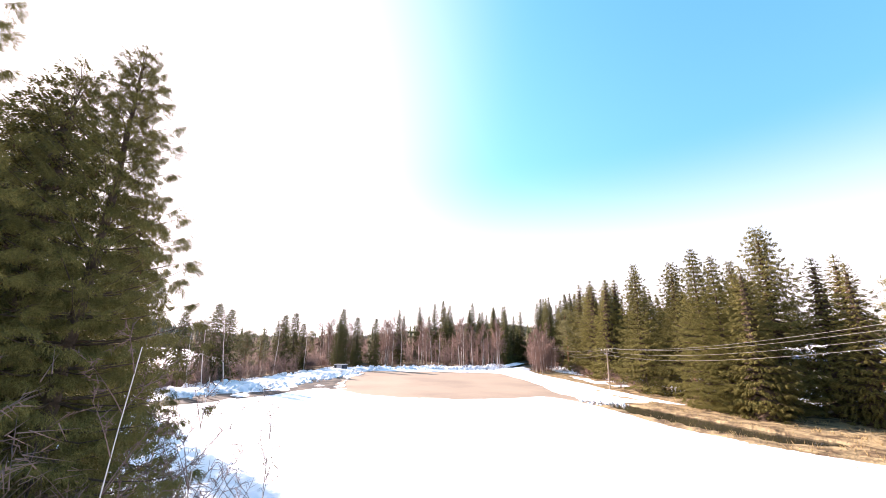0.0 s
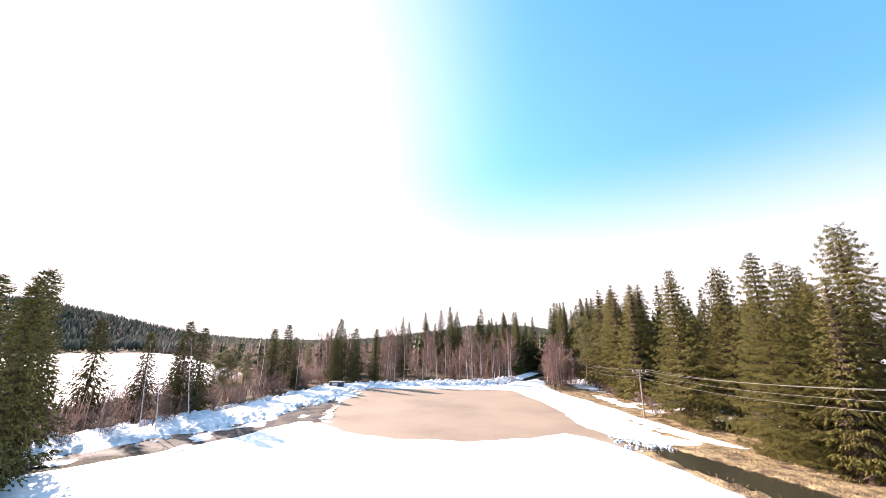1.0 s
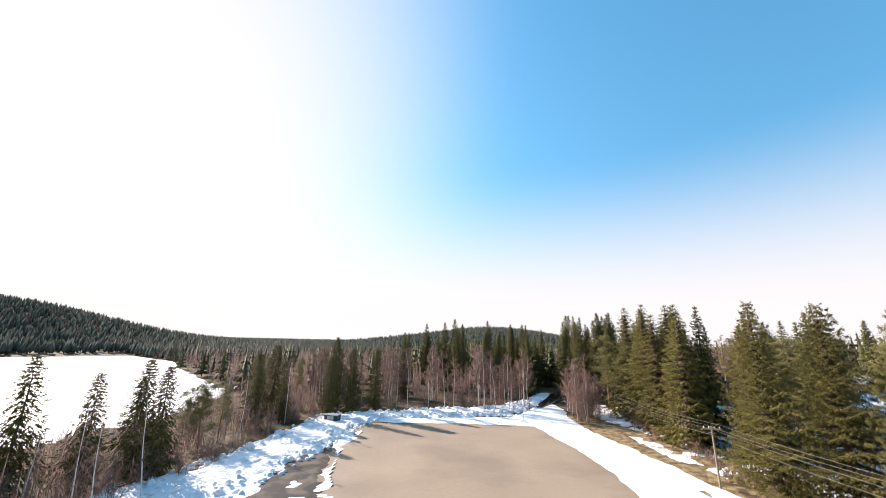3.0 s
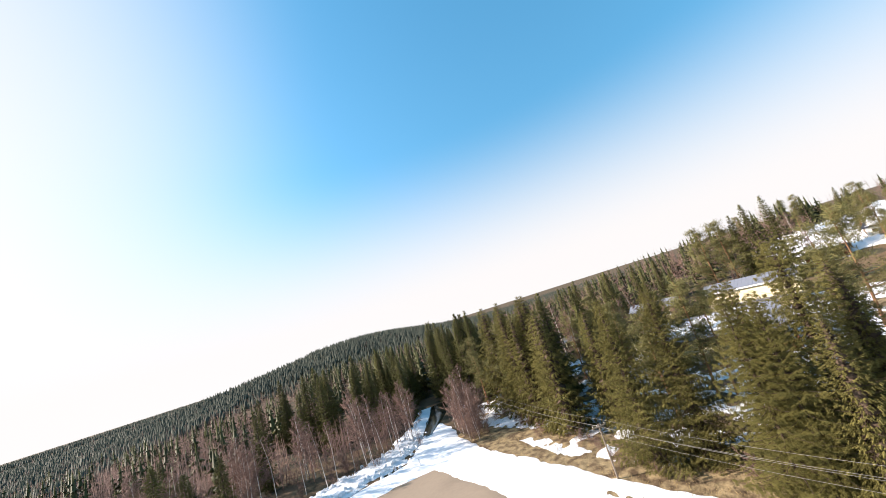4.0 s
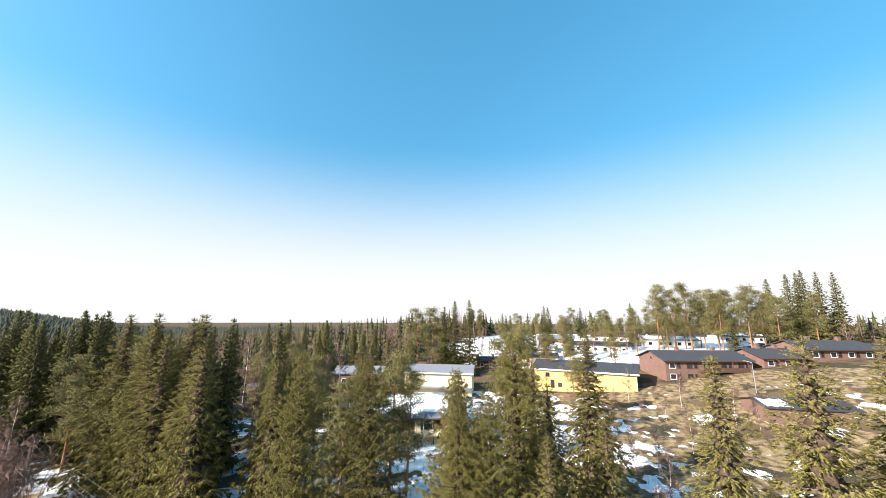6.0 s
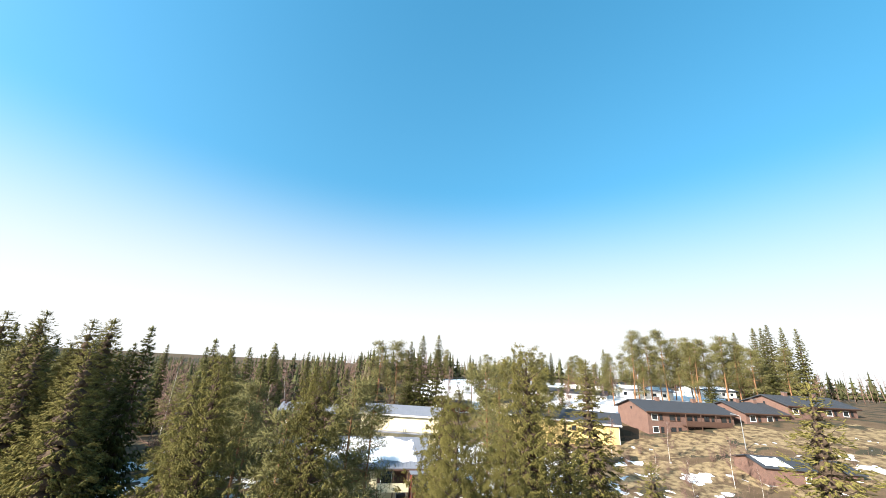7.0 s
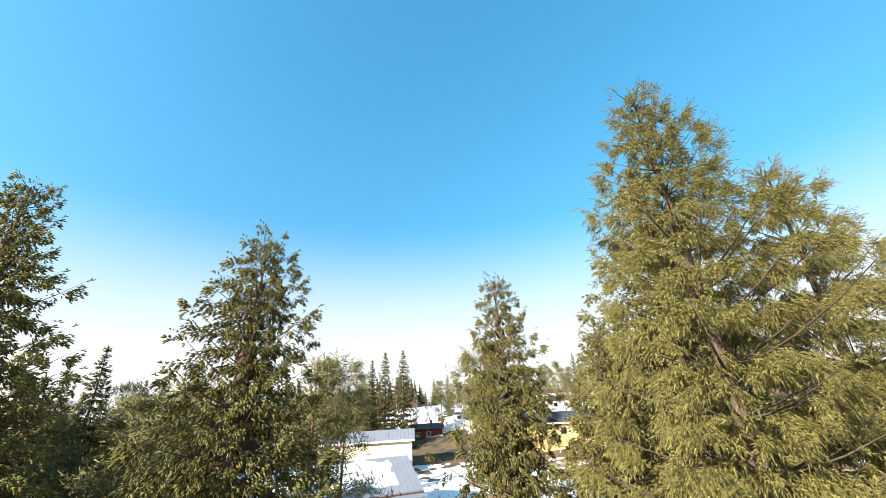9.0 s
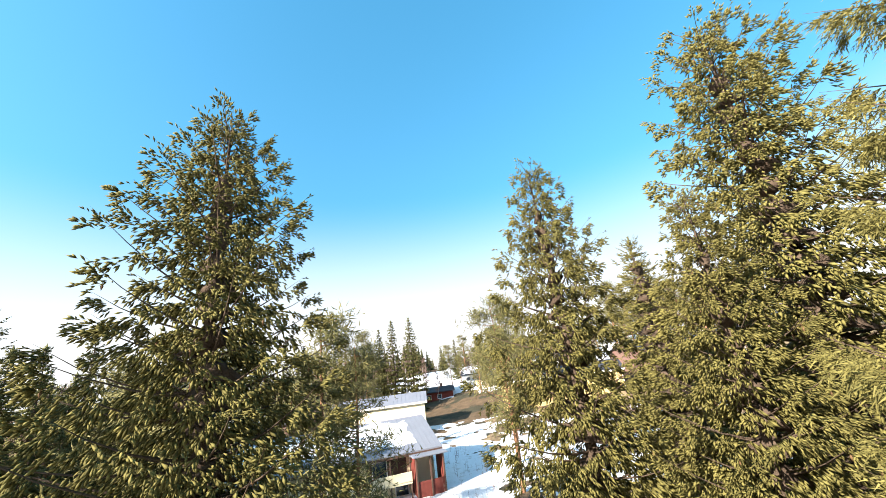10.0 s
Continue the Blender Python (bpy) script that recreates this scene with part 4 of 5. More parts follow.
def village(r, n):
    x, y = r.uniform(60, 330, n), r.uniform(-60, 300, n)
    far = (y > 112) | (x > 205)
    return x[far], y[far]


bare_wood("shore_thicket", "bare grey-brown thicket along the lake shore", 2600, shore, (1.8, 5.5), 11, 11, 0.017, 1.3)
bare_wood("field_end_thicket", "bare birch thicket behind the field", 420, field_end, (4, 9.5), 12, 14, 0.02)
bare_wood("hill_wood", "leafless brown wood mixed into the distant hills", 900, hills, (8, 13), 15, 6, 0.05)
bare_wood("lake_side_wood", "leafless brown wood beyond the lake", 2600, lake_side, (5, 10), 13, 6, 0.04)
bare_wood("lake_end_wood", "dense leafless wood at the end of the lake", 3000, lake_end, (5, 10), 20, 9, 0.025)
forest("lake_end_spruces", "dark conifers scattered at the end of the lake", 260, lake_end, (6, 13), 5, M_SPRUCE_DARK, 21)
for i in range(34):
    x, y = rng.uniform(128, 235), rng.uniform(66, 160)
    if x < 142 and y < 90:
        continue
    plant((FAR_BIRCHES, PINES, FAR_BIRCHES)[i % 3], i, x, y, rng.uniform(0.7, 1.15), lean=rng.uniform(-3, 3))
for i in range(26):
    y = 60 + 52 * rng.uniform()
    plant(BUSHES, i, float(np.interp(y, (60, 75, 112), (38.5, 37.5, 37))) + 4 * rng.uniform(), y, rng.uniform(0.4, 0.8))
for i in range(26):
    x, y = rng.uniform(138, 176), rng.uniform(42, 112)
    plant((FAR_BIRCHES, PINES, FAR_BIRCHES, MID)[i % 4], i, x, y, rng.uniform(0.6, 0.95), lean=rng.uniform(-3, 3))
for i in range(44):
    x, y = rng.uniform(62, 122), rng.uniform(22, 58)
    plant(BUSHES if i % 3 else FAR_BIRCHES, i, x, y, rng.uniform(0.35, 0.7) if i % 3 == 0 else rng.uniform(0.5, 1.1))
bare_wood("north_birches", "leafless reddish birch wood among the northern spruces", 650, north, (8, 14), 16, 12, 0.022)
bare_wood("slope_birches", "leafless birch wood up the slope", 700, between, (10, 17), 17, 12, 0.022)
bare_wood("far_birches", "leafless brown wood stretching to the horizon", 900, beyond, (8, 13), 18, 6, 0.05)


def low_brush(r, n):
    x, y = r.uniform(52, 130, n * 3), r.uniform(-8, 100, n * 3)
    ok = (inside(x, y, SLOPE) > -3) | ((inside(x, y, PATCH) > 2) & (r.uniform(0, 1, n * 3) < 0.5))
    return x[ok][:n], y[ok][:n]


bare_wood("slope_brush", "low tangled brown brush on the slope", 2600, low_brush, (0.5, 1.9), 19, 6, 0.035, 1.6)
bare_wood("village_birches", "leafless birch wood behind the houses", 900, village, (8, 14), 14, 12, 0.02)


# Snow lying on the slope below the houses
tagged(sheet("slope_snow", gr(34, 142, 0.5), gr(-12, 132, 0.5), lambda x, y: fall(x, y) + np.clip((rough(x, 1.3 * y, 5.2, 1.0) * rough(1.2 * y, x, 3.7, 5.0) * 1.5 + 0.6 * rough(x, y, 1.2, 2.0) + 0.35 * rough(y, x, 0.55, 4.0) - 0.3 - 0.3 * np.clip((x - 88) / 12, 0, 1) + 0.2 * np.clip((78 - x) / 14, 0, 1) + 1.3 * np.exp(-((x - 94) ** 2 + (y - 69) ** 2) / 700)) * 0.3, -0.3, 0.16) + 0.12 * (inside(x, y, GRASS) > -1), M_OLDSNOW, lambda x, y, z: (inside(x, y, PATCH) > 0) & (z > fall(x, y) - 0.12)), "thawing snow patches on the wooded slope", "snow", kind="structure")
tagged(sheet("slope_grass", gr(54, 154, 1.0), gr(-14, 74, 1.0), lambda x, y: fall(x, y) + np.clip((inside(x, y, SLOPE) + 2 * rough(x, y, 3.0)) * 0.1, -0.3, 0.05) + 0.05 * rough(x, y, 1.3), M_GRASS, lambda x, y, z: inside(x, y, SLOPE) > -4), "pale dry grass on the slope below the houses", "grass", kind="structure")
YARD = [(150, 100), (140, 60), (146, 30), (165, 10), (240, 0), (260, 120), (180, 130)]
tagged(sheet("yard_snow", gr(138, 262, 1.5), gr(-2, 132, 1.5), lambda x, y: fall(x, y) + np.clip((inside(x, y, YARD) * 0.2 + rough(x, y, 6.0, 3.0) + 0.5 * rough(y, x, 2.1, 1.0) - 0.45) * 0.3, -0.3, 0.12), M_SNOW, lambda x, y, z: (inside(x, y, YARD) > -3) & (z > fall(x, y) - 0.2)), "snow-covered yards between the houses", "snow", kind="structure")
STREAM = [(24.2, 107.5), (26.6, 107.0), (31.0, 115.5), (35.4, 124.0), (37.0, 133.0), (33.6, 133.0), (29.6, 121.0)]
tagged(sheet("stream", gr(23, 39, 0.5), gr(105, 135, 0.5), lambda x, y: fall(x, y) + 0.1 + np.clip(inside(x, y, STREAM) * 0.5, -0.5, 0.12), M_WATER, lambda x, y, z: inside(x, y, STREAM) > -0.7), "dark open stream between snowy banks", "water", kind="structure")
BANKS = [(22.0, 106), (24.0, 107.8), (29.4, 121.4), (33.4, 133.2), (30.0, 134), (26, 124)]
snow_sheet("stream_bank", BANKS, gr(19, 37, 0.4), gr(103, 137, 0.4), 0.45, 0.05, "snow bank along the dark stream", 0.25, seed=6.0)


# Poles and cables
def utility_pole(x, y, height, turn, tilt=0.0):
    root = thing("utility_pole", (x, y, float(fall(x, y)) - 0.2), "weathered wooden power pole with a crossarm on the grass bank", "pole", "power poles", turn)
    z = np.linspace(0, height + 0.2, 6)
    arrays_part("pole", *tubes(np.stack([tilt * z, 0 * z, z], 1)[None], np.linspace(0.11, 0.075, 6)[None], 9), M_WOOD, root, smooth=True)
    arm = part("crossarm", box_bm([(-0.85, 0.85, -0.06, 0.06, height - 0.15, height - 0.02)], 0.015), M_WOOD, root)
    for px in (-0.75, -0.25, 0.25, 0.75):
        v, f = spindle((px, 0, height - 0.04), (px, 0, height + 0.2), 0.05, 6, 0.6)
        arrays_part("insulator", v, f, M_TRIM, arm, "white porcelain insulator")
    part("brace", box_bm([(-0.35, 0.35, 0.06, 0.08, height - 0.5, height - 0.44)], 0.005), M_METAL, root, "galvanised steel brace")
    return root


POLES = [(40.0, 14.0, 9.8, -5), (36.4, 64.3, 5.9, -7), (38.5, 110.7, 5.4, 2)]
for x, y, h, a in POLES:
    utility_pole(x, y, h, a)
for k, (off, drop) in enumerate(((-0.75, 0.0), (0.75, 0.0), (0.2, 0.5), (-0.2, 0.95))):
    for (x0, y0, h0, _), (x1, y1, h1, _) in zip(POLES, POLES[1:]):
        t = np.linspace(0, 1, 28)
        sag = 1.3 if y0 < 30 else 0.8
        p = np.stack([x0 + off + (x1 - x0) * t, y0 + (y1 - y0) * t, h0 + 0.15 - drop + (h1 - h0) * t - 4 * sag * t * (1 - t) * (1 + 0.06 * k)], 1)
        wire = new("cable", mesh_of("cable", *tubes(p[None], np.full((1, 28), 0.007), 4), M_WIRE))
        tagged(wire, "thin grey power cable strung between wooden poles", "cable", "power cables")


def street_lamp(x, y, height):
    root = thing("street_lamp", (x, y, float(fall(x, y))), "grey steel street lamp beside the brick houses", "lamp", "", 60)
    z = np.linspace(0, height, 5)
    arrays_part("post", *tubes(np.stack([0 * z, 0 * z, z], 1)[None], np.linspace(0.09, 0.06, 5)[None], 8), M_METAL, root, smooth=True)
    s = np.linspace(0, 1, 6)
    arrays_part("arm", *tubes(np.stack([1.1 * s, 0 * s, height - 0.02 + 0.25 * np.sin(s * 1.5)], 1)[None], np.full((1, 6), 0.035), 6), M_METAL, root, smooth=True)
    part("lamp_head", box_bm([(0.9, 1.6, -0.13, 0.13, height + 0.18, height + 0.32)], 0.04), M_METAL, root)


street_lamp(125.5, 20.8, 6.2)


# Houses: x along the front from left to right, y to the back, z up
def prism_roof(length, depth, eave, ridge, over, thick=0.22, ridge_at=0.5):
    """A gabled roof with overhangs and some thickness."""
    bm = bmesh.new()
    yr = depth * ridge_at
    s0, s1 = (ridge - eave) / yr, (ridge - eave) / (depth - yr)
    prof = [(-over, eave - over * s0), (yr, ridge), (depth + over, eave - over * s1), (depth + over, eave - over * s1 + thick), (yr, ridge + thick), (-over, eave - over * s0 + thick)]
    ends = [[bm.verts.new((x, y, z)) for y, z in prof] for x in (-over, length + over)]
    bm.faces.new(ends[0])
    bm.faces.new(ends[1][::-1])
    for k in range(6):
        m = (k + 1) % 6
        bm.faces.new((ends[0][m], ends[0][k], ends[1][k], ends[1][m]))
    bmesh.ops.recalc_face_normals(bm, faces=bm.faces[:])
    return bm


def gabled_walls(length, depth, eave, ridge, base=-2.0, ridge_at=0.5):
    bm = bmesh.new()
    yr = depth * ridge_at
    prof = [(0, base), (0, eave), (yr, ridge), (depth, eave), (depth, base)]
    ends = [[bm.verts.new((x, y, z)) for y, z in prof] for x in (0, length)]
    bm.faces.new(ends[0])
    bm.faces.new(ends[1][::-1])
    for k in (0, 3):
        bm.faces.new((ends[0][k + 1], ends[0][k], ends[1][k], ends[1][k + 1]))
    for k in (1, 2):
        bm.faces.new((ends[0][k + 1], ends[0][k], ends[1][k], ends[1][k + 1]))
    bm.faces.new((ends[0][0], ends[0][4], ends[1][4], ends[1][0]))
    bmesh.ops.recalc_face_normals(bm, faces=bm.faces[:])
    return bm


def window(parent, x, z, wide, high, y=0.0, frame_mat=None, door=False):
    """A framed window on the front wall, standing slightly proud of it."""
    f = 0.09
    m = frame_mat or M_TRIM
    win = part("door" if door else "window", box_bm([(x, x + wide, y - 0.07, y + 0.02, z, z + f), (x, x + wide, y - 0.07, y + 0.02, z + high - f, z + high), (x, x + f, y - 0.07, y + 0.02, z + f, z + high - f), (x + wide - f, x + wide, y - 0.07, y + 0.02, z + f, z + high - f)], 0.01), m, parent)
    part("pane", box_bm([(x + f, x + wide - f, y - 0.035, y + 0.01, z + f, z + high - f)], 0), M_GLASS, win, "dark reflecting glass")
    if not door:
        part("sill", box_bm([(x - 0.06, x + wide + 0.06, y - 0.13, y - 0.0, z - 0.06, z - 0.005)], 0.01), m, win)
    return win


def seams(parent, length, depth, eave, ridge, over, step, mat, ridge_at=0.5, thick=0.22):
    """Raised seams on the front slope of a sheet roof."""
    yr = depth * ridge_at
    s0 = (ridge - eave) / yr
    paths, x = [], -over + 0.2
    while x < length + over:
        paths.append([(x, -over + 0.02, eave - over * s0 + thick + 0.01), (x, yr, ridge + thick + 0.01)])
        x += step
    ob = arrays_part("roof_seam", *tubes(np.array(paths), np.full((len(paths), 2), 0.035), 4), mat, parent)
    ob["kind"] = "stuff"


def roof_snow(parent, x0, x1, length, depth, eave, ridge, ridge_at=0.5, seed=0.0, low=0.05, high=0.9, thick=0.22):
    """A melting snow slab on the front slope of a roof."""
    yr = depth * ridge_at
    s0 = (ridge - eave) / yr
    xs, ts = np.linspace(x0, x1, 60), np.linspace(low - 0.1, high + 0.1, 30)
    x, t = np.meshgrid(xs, ts, indexing="ij")
    edge = np.minimum(np.minimum(x - x0, x1 - x) / 1.5, np.minimum(t - low, high - t) * yr / 1.2) + 0.45 * rough(x, t * yr, 0.9, seed)
    z = eave + s0 * yr * t + thick + np.clip(edge * 0.25, -0.12, 0.2)
    v = np.stack([x, t * yr, z], -1).reshape(-1, 3)
    i, j = np.meshgrid(np.arange(59), np.arange(29), indexing="ij")
    a = i * 30 + j
    f = np.stack([a, a + 30, a + 31, a + 1], -1).reshape(-1, 4)
    keep = (z > eave + s0 * yr * t + thick - 0.08).reshape(-1)
    f = f[keep[f].any(1)]
    return arrays_part("snow_cover", v, f, M_SNOW, parent, "melting snow on the roof", smooth=True)


def brick_row(place, turn, length, storeys, label, balcony):
    root = thing("row_house", place, label, "house", "brick row houses", turn)
    eave = 2.7 * storeys
    ridge = eave + 1.9
    part("wall", gabled_walls(length, 12.5, eave, ridge), M_BRICK, root)
    roof = part("roof", prism_roof(length, 12.5, eave, ridge, 0.7), M_ROOF, root, "dark grey sheet roof")
    seams(roof, length, 12.5, eave, ridge, 0.7, 0.9, M_ROOF)
    part("fascia", box_bm([(-0.72, length + 0.72, -0.75, -0.71, eave - 0.35, eave - 0.02)], 0.01), M_BROWNTRIM, root)
    part("gutter", box_bm([(-0.7, length + 0.7, -0.87, -0.76, eave - 0.2, eave - 0.1)], 0.02), M_BROWNTRIM, root)
    x = 1.0
    while x + 2.6 < length:
        for s in range(storeys):
            window(root, x, 2.7 * s + 0.75, 1.5, 1.35, frame_mat=M_TRIM if x < 4 or storeys == 1 else M_BROWNTRIM)
        window(root, x + 1.9, 2.7 * (storeys - 1) + 0.75, 0.9, 1.35, frame_mat=M_BROWNTRIM)
        if storeys > 1:
            window(root, x + 1.9, 0.05, 0.95, 2.05, frame_mat=M_BROWNTRIM, door=True)
        x += 4.4
    if balcony:
        b0, b1 = balcony
        rail = part("balcony", box_bm([(b0, b1, -1.6, 0.0, 2.55, 2.72)], 0.02), M_BROWNTRIM, root)
        part("railing", box_bm([(b0, b1, -1.62, -1.56, 2.75, 3.75)], 0.02), M_BROWNTRIM, rail, "brown boarded balcony railing")
        n = max(2, int((b1 - b0) / 3.2))
        for k in range(n + 1):
            px = b0 + (b1 - b0) * k / n
            part("post", box_bm([(px - 0.07, px + 0.07, -1.6, -1.46, -0.6, eave - 0.2)], 0.01), M_BROWNTRIM, rail)
    for cx in (length * 0.3, length * 0.75):
        ch = part("chimney", box_bm([(cx, cx + 0.9, 5.6, 6.5, ridge - 0.4, ridge + 1.0)], 0.02), M_BRICK, root)
        part("cap", box_bm([(cx - 0.08, cx + 0.98, 5.52, 6.58, ridge + 1.0, ridge + 1.1)], 0.01), M_METAL, ch)
    part("end_window", box_bm([(-0.03, 0.02, 6.0, 6.6, eave - 0.2, eave + 0.4)], 0.01), M_GLASS, root)
    return root


brick_row((132.8, 37.0, 6.0), -60.4, 22.0, 2, "two-storey brown brick row house with dark roof and balcony", (8.5, 20.0))
brick_row((145.2, 15.0, 9.4), -62.0, 10.5, 1, "single-storey brown brick row house with dark roof", None)
brick_row((150.6, 4.8, 11.6), -62.0, 18.0, 1, "single-storey brown brick end house with dark roof", None)


def outhouse(place, turn, length, depth, wall, roof_mat, high, label, snow=0.0, name="outhouse"):
    root = thing(name, place, label, "building", "", turn)
    part("wall", gabled_walls(length, depth, high, high + 0.9), wall, root)
    part("roof", prism_roof(length, depth, high, high + 0.9, 0.45, 0.16), roof_mat, root)
    part("base", box_bm([(-0.05, length + 0.05, -0.05, depth + 0.05, -1.5, 0.35)], 0.02), M_CONCRETE, root)
    if snow:
        roof_snow(root, 0.2, length * snow, length, depth, high, high + 0.9, seed=length, thick=0.16)
    window(root, length * 0.4, 1.1, 0.9, 0.8)
    return root


outhouse((109.5, 22.5, 3.2), -72, 14.0, 8.0, M_BRICK, M_ROOF, 2.9, "low brown outbuilding with dark roof and pale plinth", 0.3)

# long yellow building
yb = thing("yellow_house", (124.0, 68.5, 3.0), "long yellow boarded house with dark roof above the slope", "house", "", -88.5)
part("wall", gabled_walls(25.0, 11.0, 5.6, 7.2, -3.0), M_YELLOW, yb)
seams(part("roof", prism_roof(25.0, 11.0, 5.6, 7.2, 0.7), M_ROOF, yb, "dark grey sheet roof"), 25.0, 11.0, 5.6, 7.2, 0.7, 1.0, M_ROOF)
part("fascia", box_bm([(-0.72, 25.72, -0.76, -0.71, 5.15, 5.5)], 0.01), M_TRIM, yb)
part("gable_trim", box_bm([(25.02, 25.1, -0.1, 0.1, -1.0, 5.3)], 0.01), M_TRIM, yb, "white corner board")
for x, z in ((3.0, 3.4), (6.2, 1.0), (15.0, 3.4)):
    window(yb, x, z, 1.1, 1.1, frame_mat=M_BROWNTRIM)
window(yb, 4.3, 0.6, 1.0, 2.1, frame_mat=M_BROWNTRIM, door=True)
for k in range(84):
    x = 0.15 + 0.296 * k
    b = box_bm([(x, x + 0.05, -0.025, -0.002, -1.0, 5.4)], 0) if k == 0 else None
    if b:
        strip = part("batten", b, M_YELLOW, yb)
        x_first = x
    else:
        c = new("batten", strip.data)
        c.parent = yb
        c.location = (x - x_first, 0, 0)

# cream house and its neighbour
ch = thing("cream_house", (107.2, 100.4, 2.2), "cream rendered house with grey sheet roof on the slope", "house", "", -68.6)
part("wall", gabled_walls(18.7, 9.0, 5.0, 6.4, -3.0), M_CREAM, ch)
seams(part("roof", prism_roof(18.7, 9.0, 5.0, 6.4, 0.6), M_ROOFGREY, ch, "plain grey sheet roof"), 18.7, 9.0, 5.0, 6.4, 0.6, 0.8, M_ROOFGREY)
part("eave_board", box_bm([(-0.6, 19.3, -0.66, -0.61, 4.55, 4.9)], 0.01), M_TRIM, ch)
part("lower_roof", box_bm([(1.0, 18.9, -1.8, -0.01, 1.0, 1.25)], 0.03), M_ROOFGREY, ch, "narrow grey canopy roof")
for x in (10.6, 11.1):
    part("roof_vent", box_bm([(x, x + 0.25, -1.2, -0.95, 1.25, 1.9)], 0.03), M_METAL, ch)
window(ch, 14.6, 2.6, 0.35, 0.35)
window(ch, 3.0, 2.4, 1.2, 0.9)
ch2 = thing("cream_annex", (97.0, 117.0, 1.5), "small grey-roofed house behind the spruces", "house", "", -62)
part("wall", gabled_walls(13.0, 8.0, 5.2, 6.6, -3.0), M_BRICK, ch2)
part("roof", prism_roof(13.0, 8.0, 5.2, 6.6, 0.6), M_ROOFGREY, ch2)
for x in (2.0, 5.5, 9.0):
    window(ch2, x, 2.6, 1.3, 1.2)

# open shelter under the spruces on the upper slope
def shelter(place, turn):
    root = thing("open_shelter", place, "small open wooden shelter with grey roof and cream boards", "shed", "", turn)
    part("roof", prism_roof(6.6, 4.4, 2.5, 3.5, 0.4, 0.14), M_ROOFGREY, root, "worn grey sheet roof")
    part("fascia", box_bm([(-0.42, 7.02, -0.46, -0.41, 2.12, 2.42)], 0.01), M_CREAM, root, "cream eave board")
    part("gable_board", box_bm([(0.0, 0.06, 0.0, 4.4, 1.5, 2.5)], 0.01), M_CREAM, root, "cream boards")
    part("back_wall", box_bm([(0.0, 6.6, 4.3, 4.4, -1.0, 2.5)], 0.01), M_WOOD, root)
    for x in (0.1, 2.2, 4.3, 6.5):
        for y in (0.06, 4.2):
            part("post", box_bm([(x - 0.07, x + 0.07, y - 0.07, y + 0.07, -1.5, 2.5 + 0.15 * (y < 1))], 0.01), M_CREAM, root)
    for x in (0.1, 4.3):
        part("rail", box_bm([(x, x + 2.1, 0.0, 0.1, 0.75, 0.9)], 0.01), M_CREAM, root)
    return root


shelter((83.6, 135.0, float(fall(np.array([85.0]), np.array([134.0]))[0])), -31)

# house below with a snowy roof and balconies
LOW = (69.6, 86.2, -0.3)
lo = thing("balcony_house", LOW, "cream two-storey house with snowy roof and timber balconies", "house", "", -53.0)
LL, LD, LE, LR = 20.6, 13.0, 5.0, 7.4
part("wall", gabled_walls(LL, LD, LE, LR, -1.5), M_CREAM, lo)
lroof = part("roof", prism_roof(LL, LD, LE, LR, 0.9), M_ROOFGREY, lo)
seams(lroof, LL, LD, LE, LR, 0.9, 0.6, M_ROOFGREY)
roof_snow(lo, 0.5, LL - 1.6, LL, LD, LE, LR, seed=1.0, low=0.1, high=0.92)
part("eave_board", box_bm([(-0.9, LL + 0.9, -0.97, -0.91, LE - 0.5, LE - 0.25)], 0.01), M_BROWNTRIM, lo)
for k, (b0, b1) in enumerate(((0.6, 5.8), (7.0, 12.2), (13.2, 17.6))):
    bal = part("balcony", box_bm([(b0, b1, -2.0, 0, 2.2, 2.4)], 0.02), M_CREAM, lo)
    part("railing", box_bm([(b0, b1, -2.05, -1.97, 2.42, 3.3)], 0.02), M_CREAM, bal, "cream boarded railing")
    part("inner_wall", box_bm([(b0 + 0.1, b1 - 0.1, -0.02, -0.006, 2.5, 4.6)], 0), M_BROWNTRIM, bal, "dark brown back wall")
    for px in (b0 + 0.1, (b0 + b1) / 2, b1 - 0.1):
        part("post", box_bm([(px - 0.07, px + 0.07, -1.98, -1.84, -0.6, 4.55)], 0.01), M_BROWNTRIM, bal)
    window(lo, b0 + 0.6, 2.6, 1.6, 1.8, y=-0.02)
    window(lo, b0 + 2.9, 0.4, 1.5, 1.6)
shed = part("porch", box_bm([(LL - 2.6, LL + 0.5, -2.2, -2.1, -0.6, 2.2), (LL + 0.4, LL + 0.5, -2.2, 0.4, -0.6, 4.4), (LL - 2.6, LL - 2.5, -2.2, 0.0, -0.6, 4.4)], 0.01), M_RED, lo, "dark red boarded porch")
for px in (LL - 2.55, LL - 1.0, LL + 0.45):
    part("post", box_bm([(px - 0.08, px + 0.08, -2.3, -2.14, -0.6, 4.5)], 0.01), M_BROWNTRIM, shed)
part("lean_roof", box_bm([(LL - 2.9, LL + 0.9, -2.6, 0.3, 4.46, 4.6)], 0.02), M_ROOFGREY, shed)


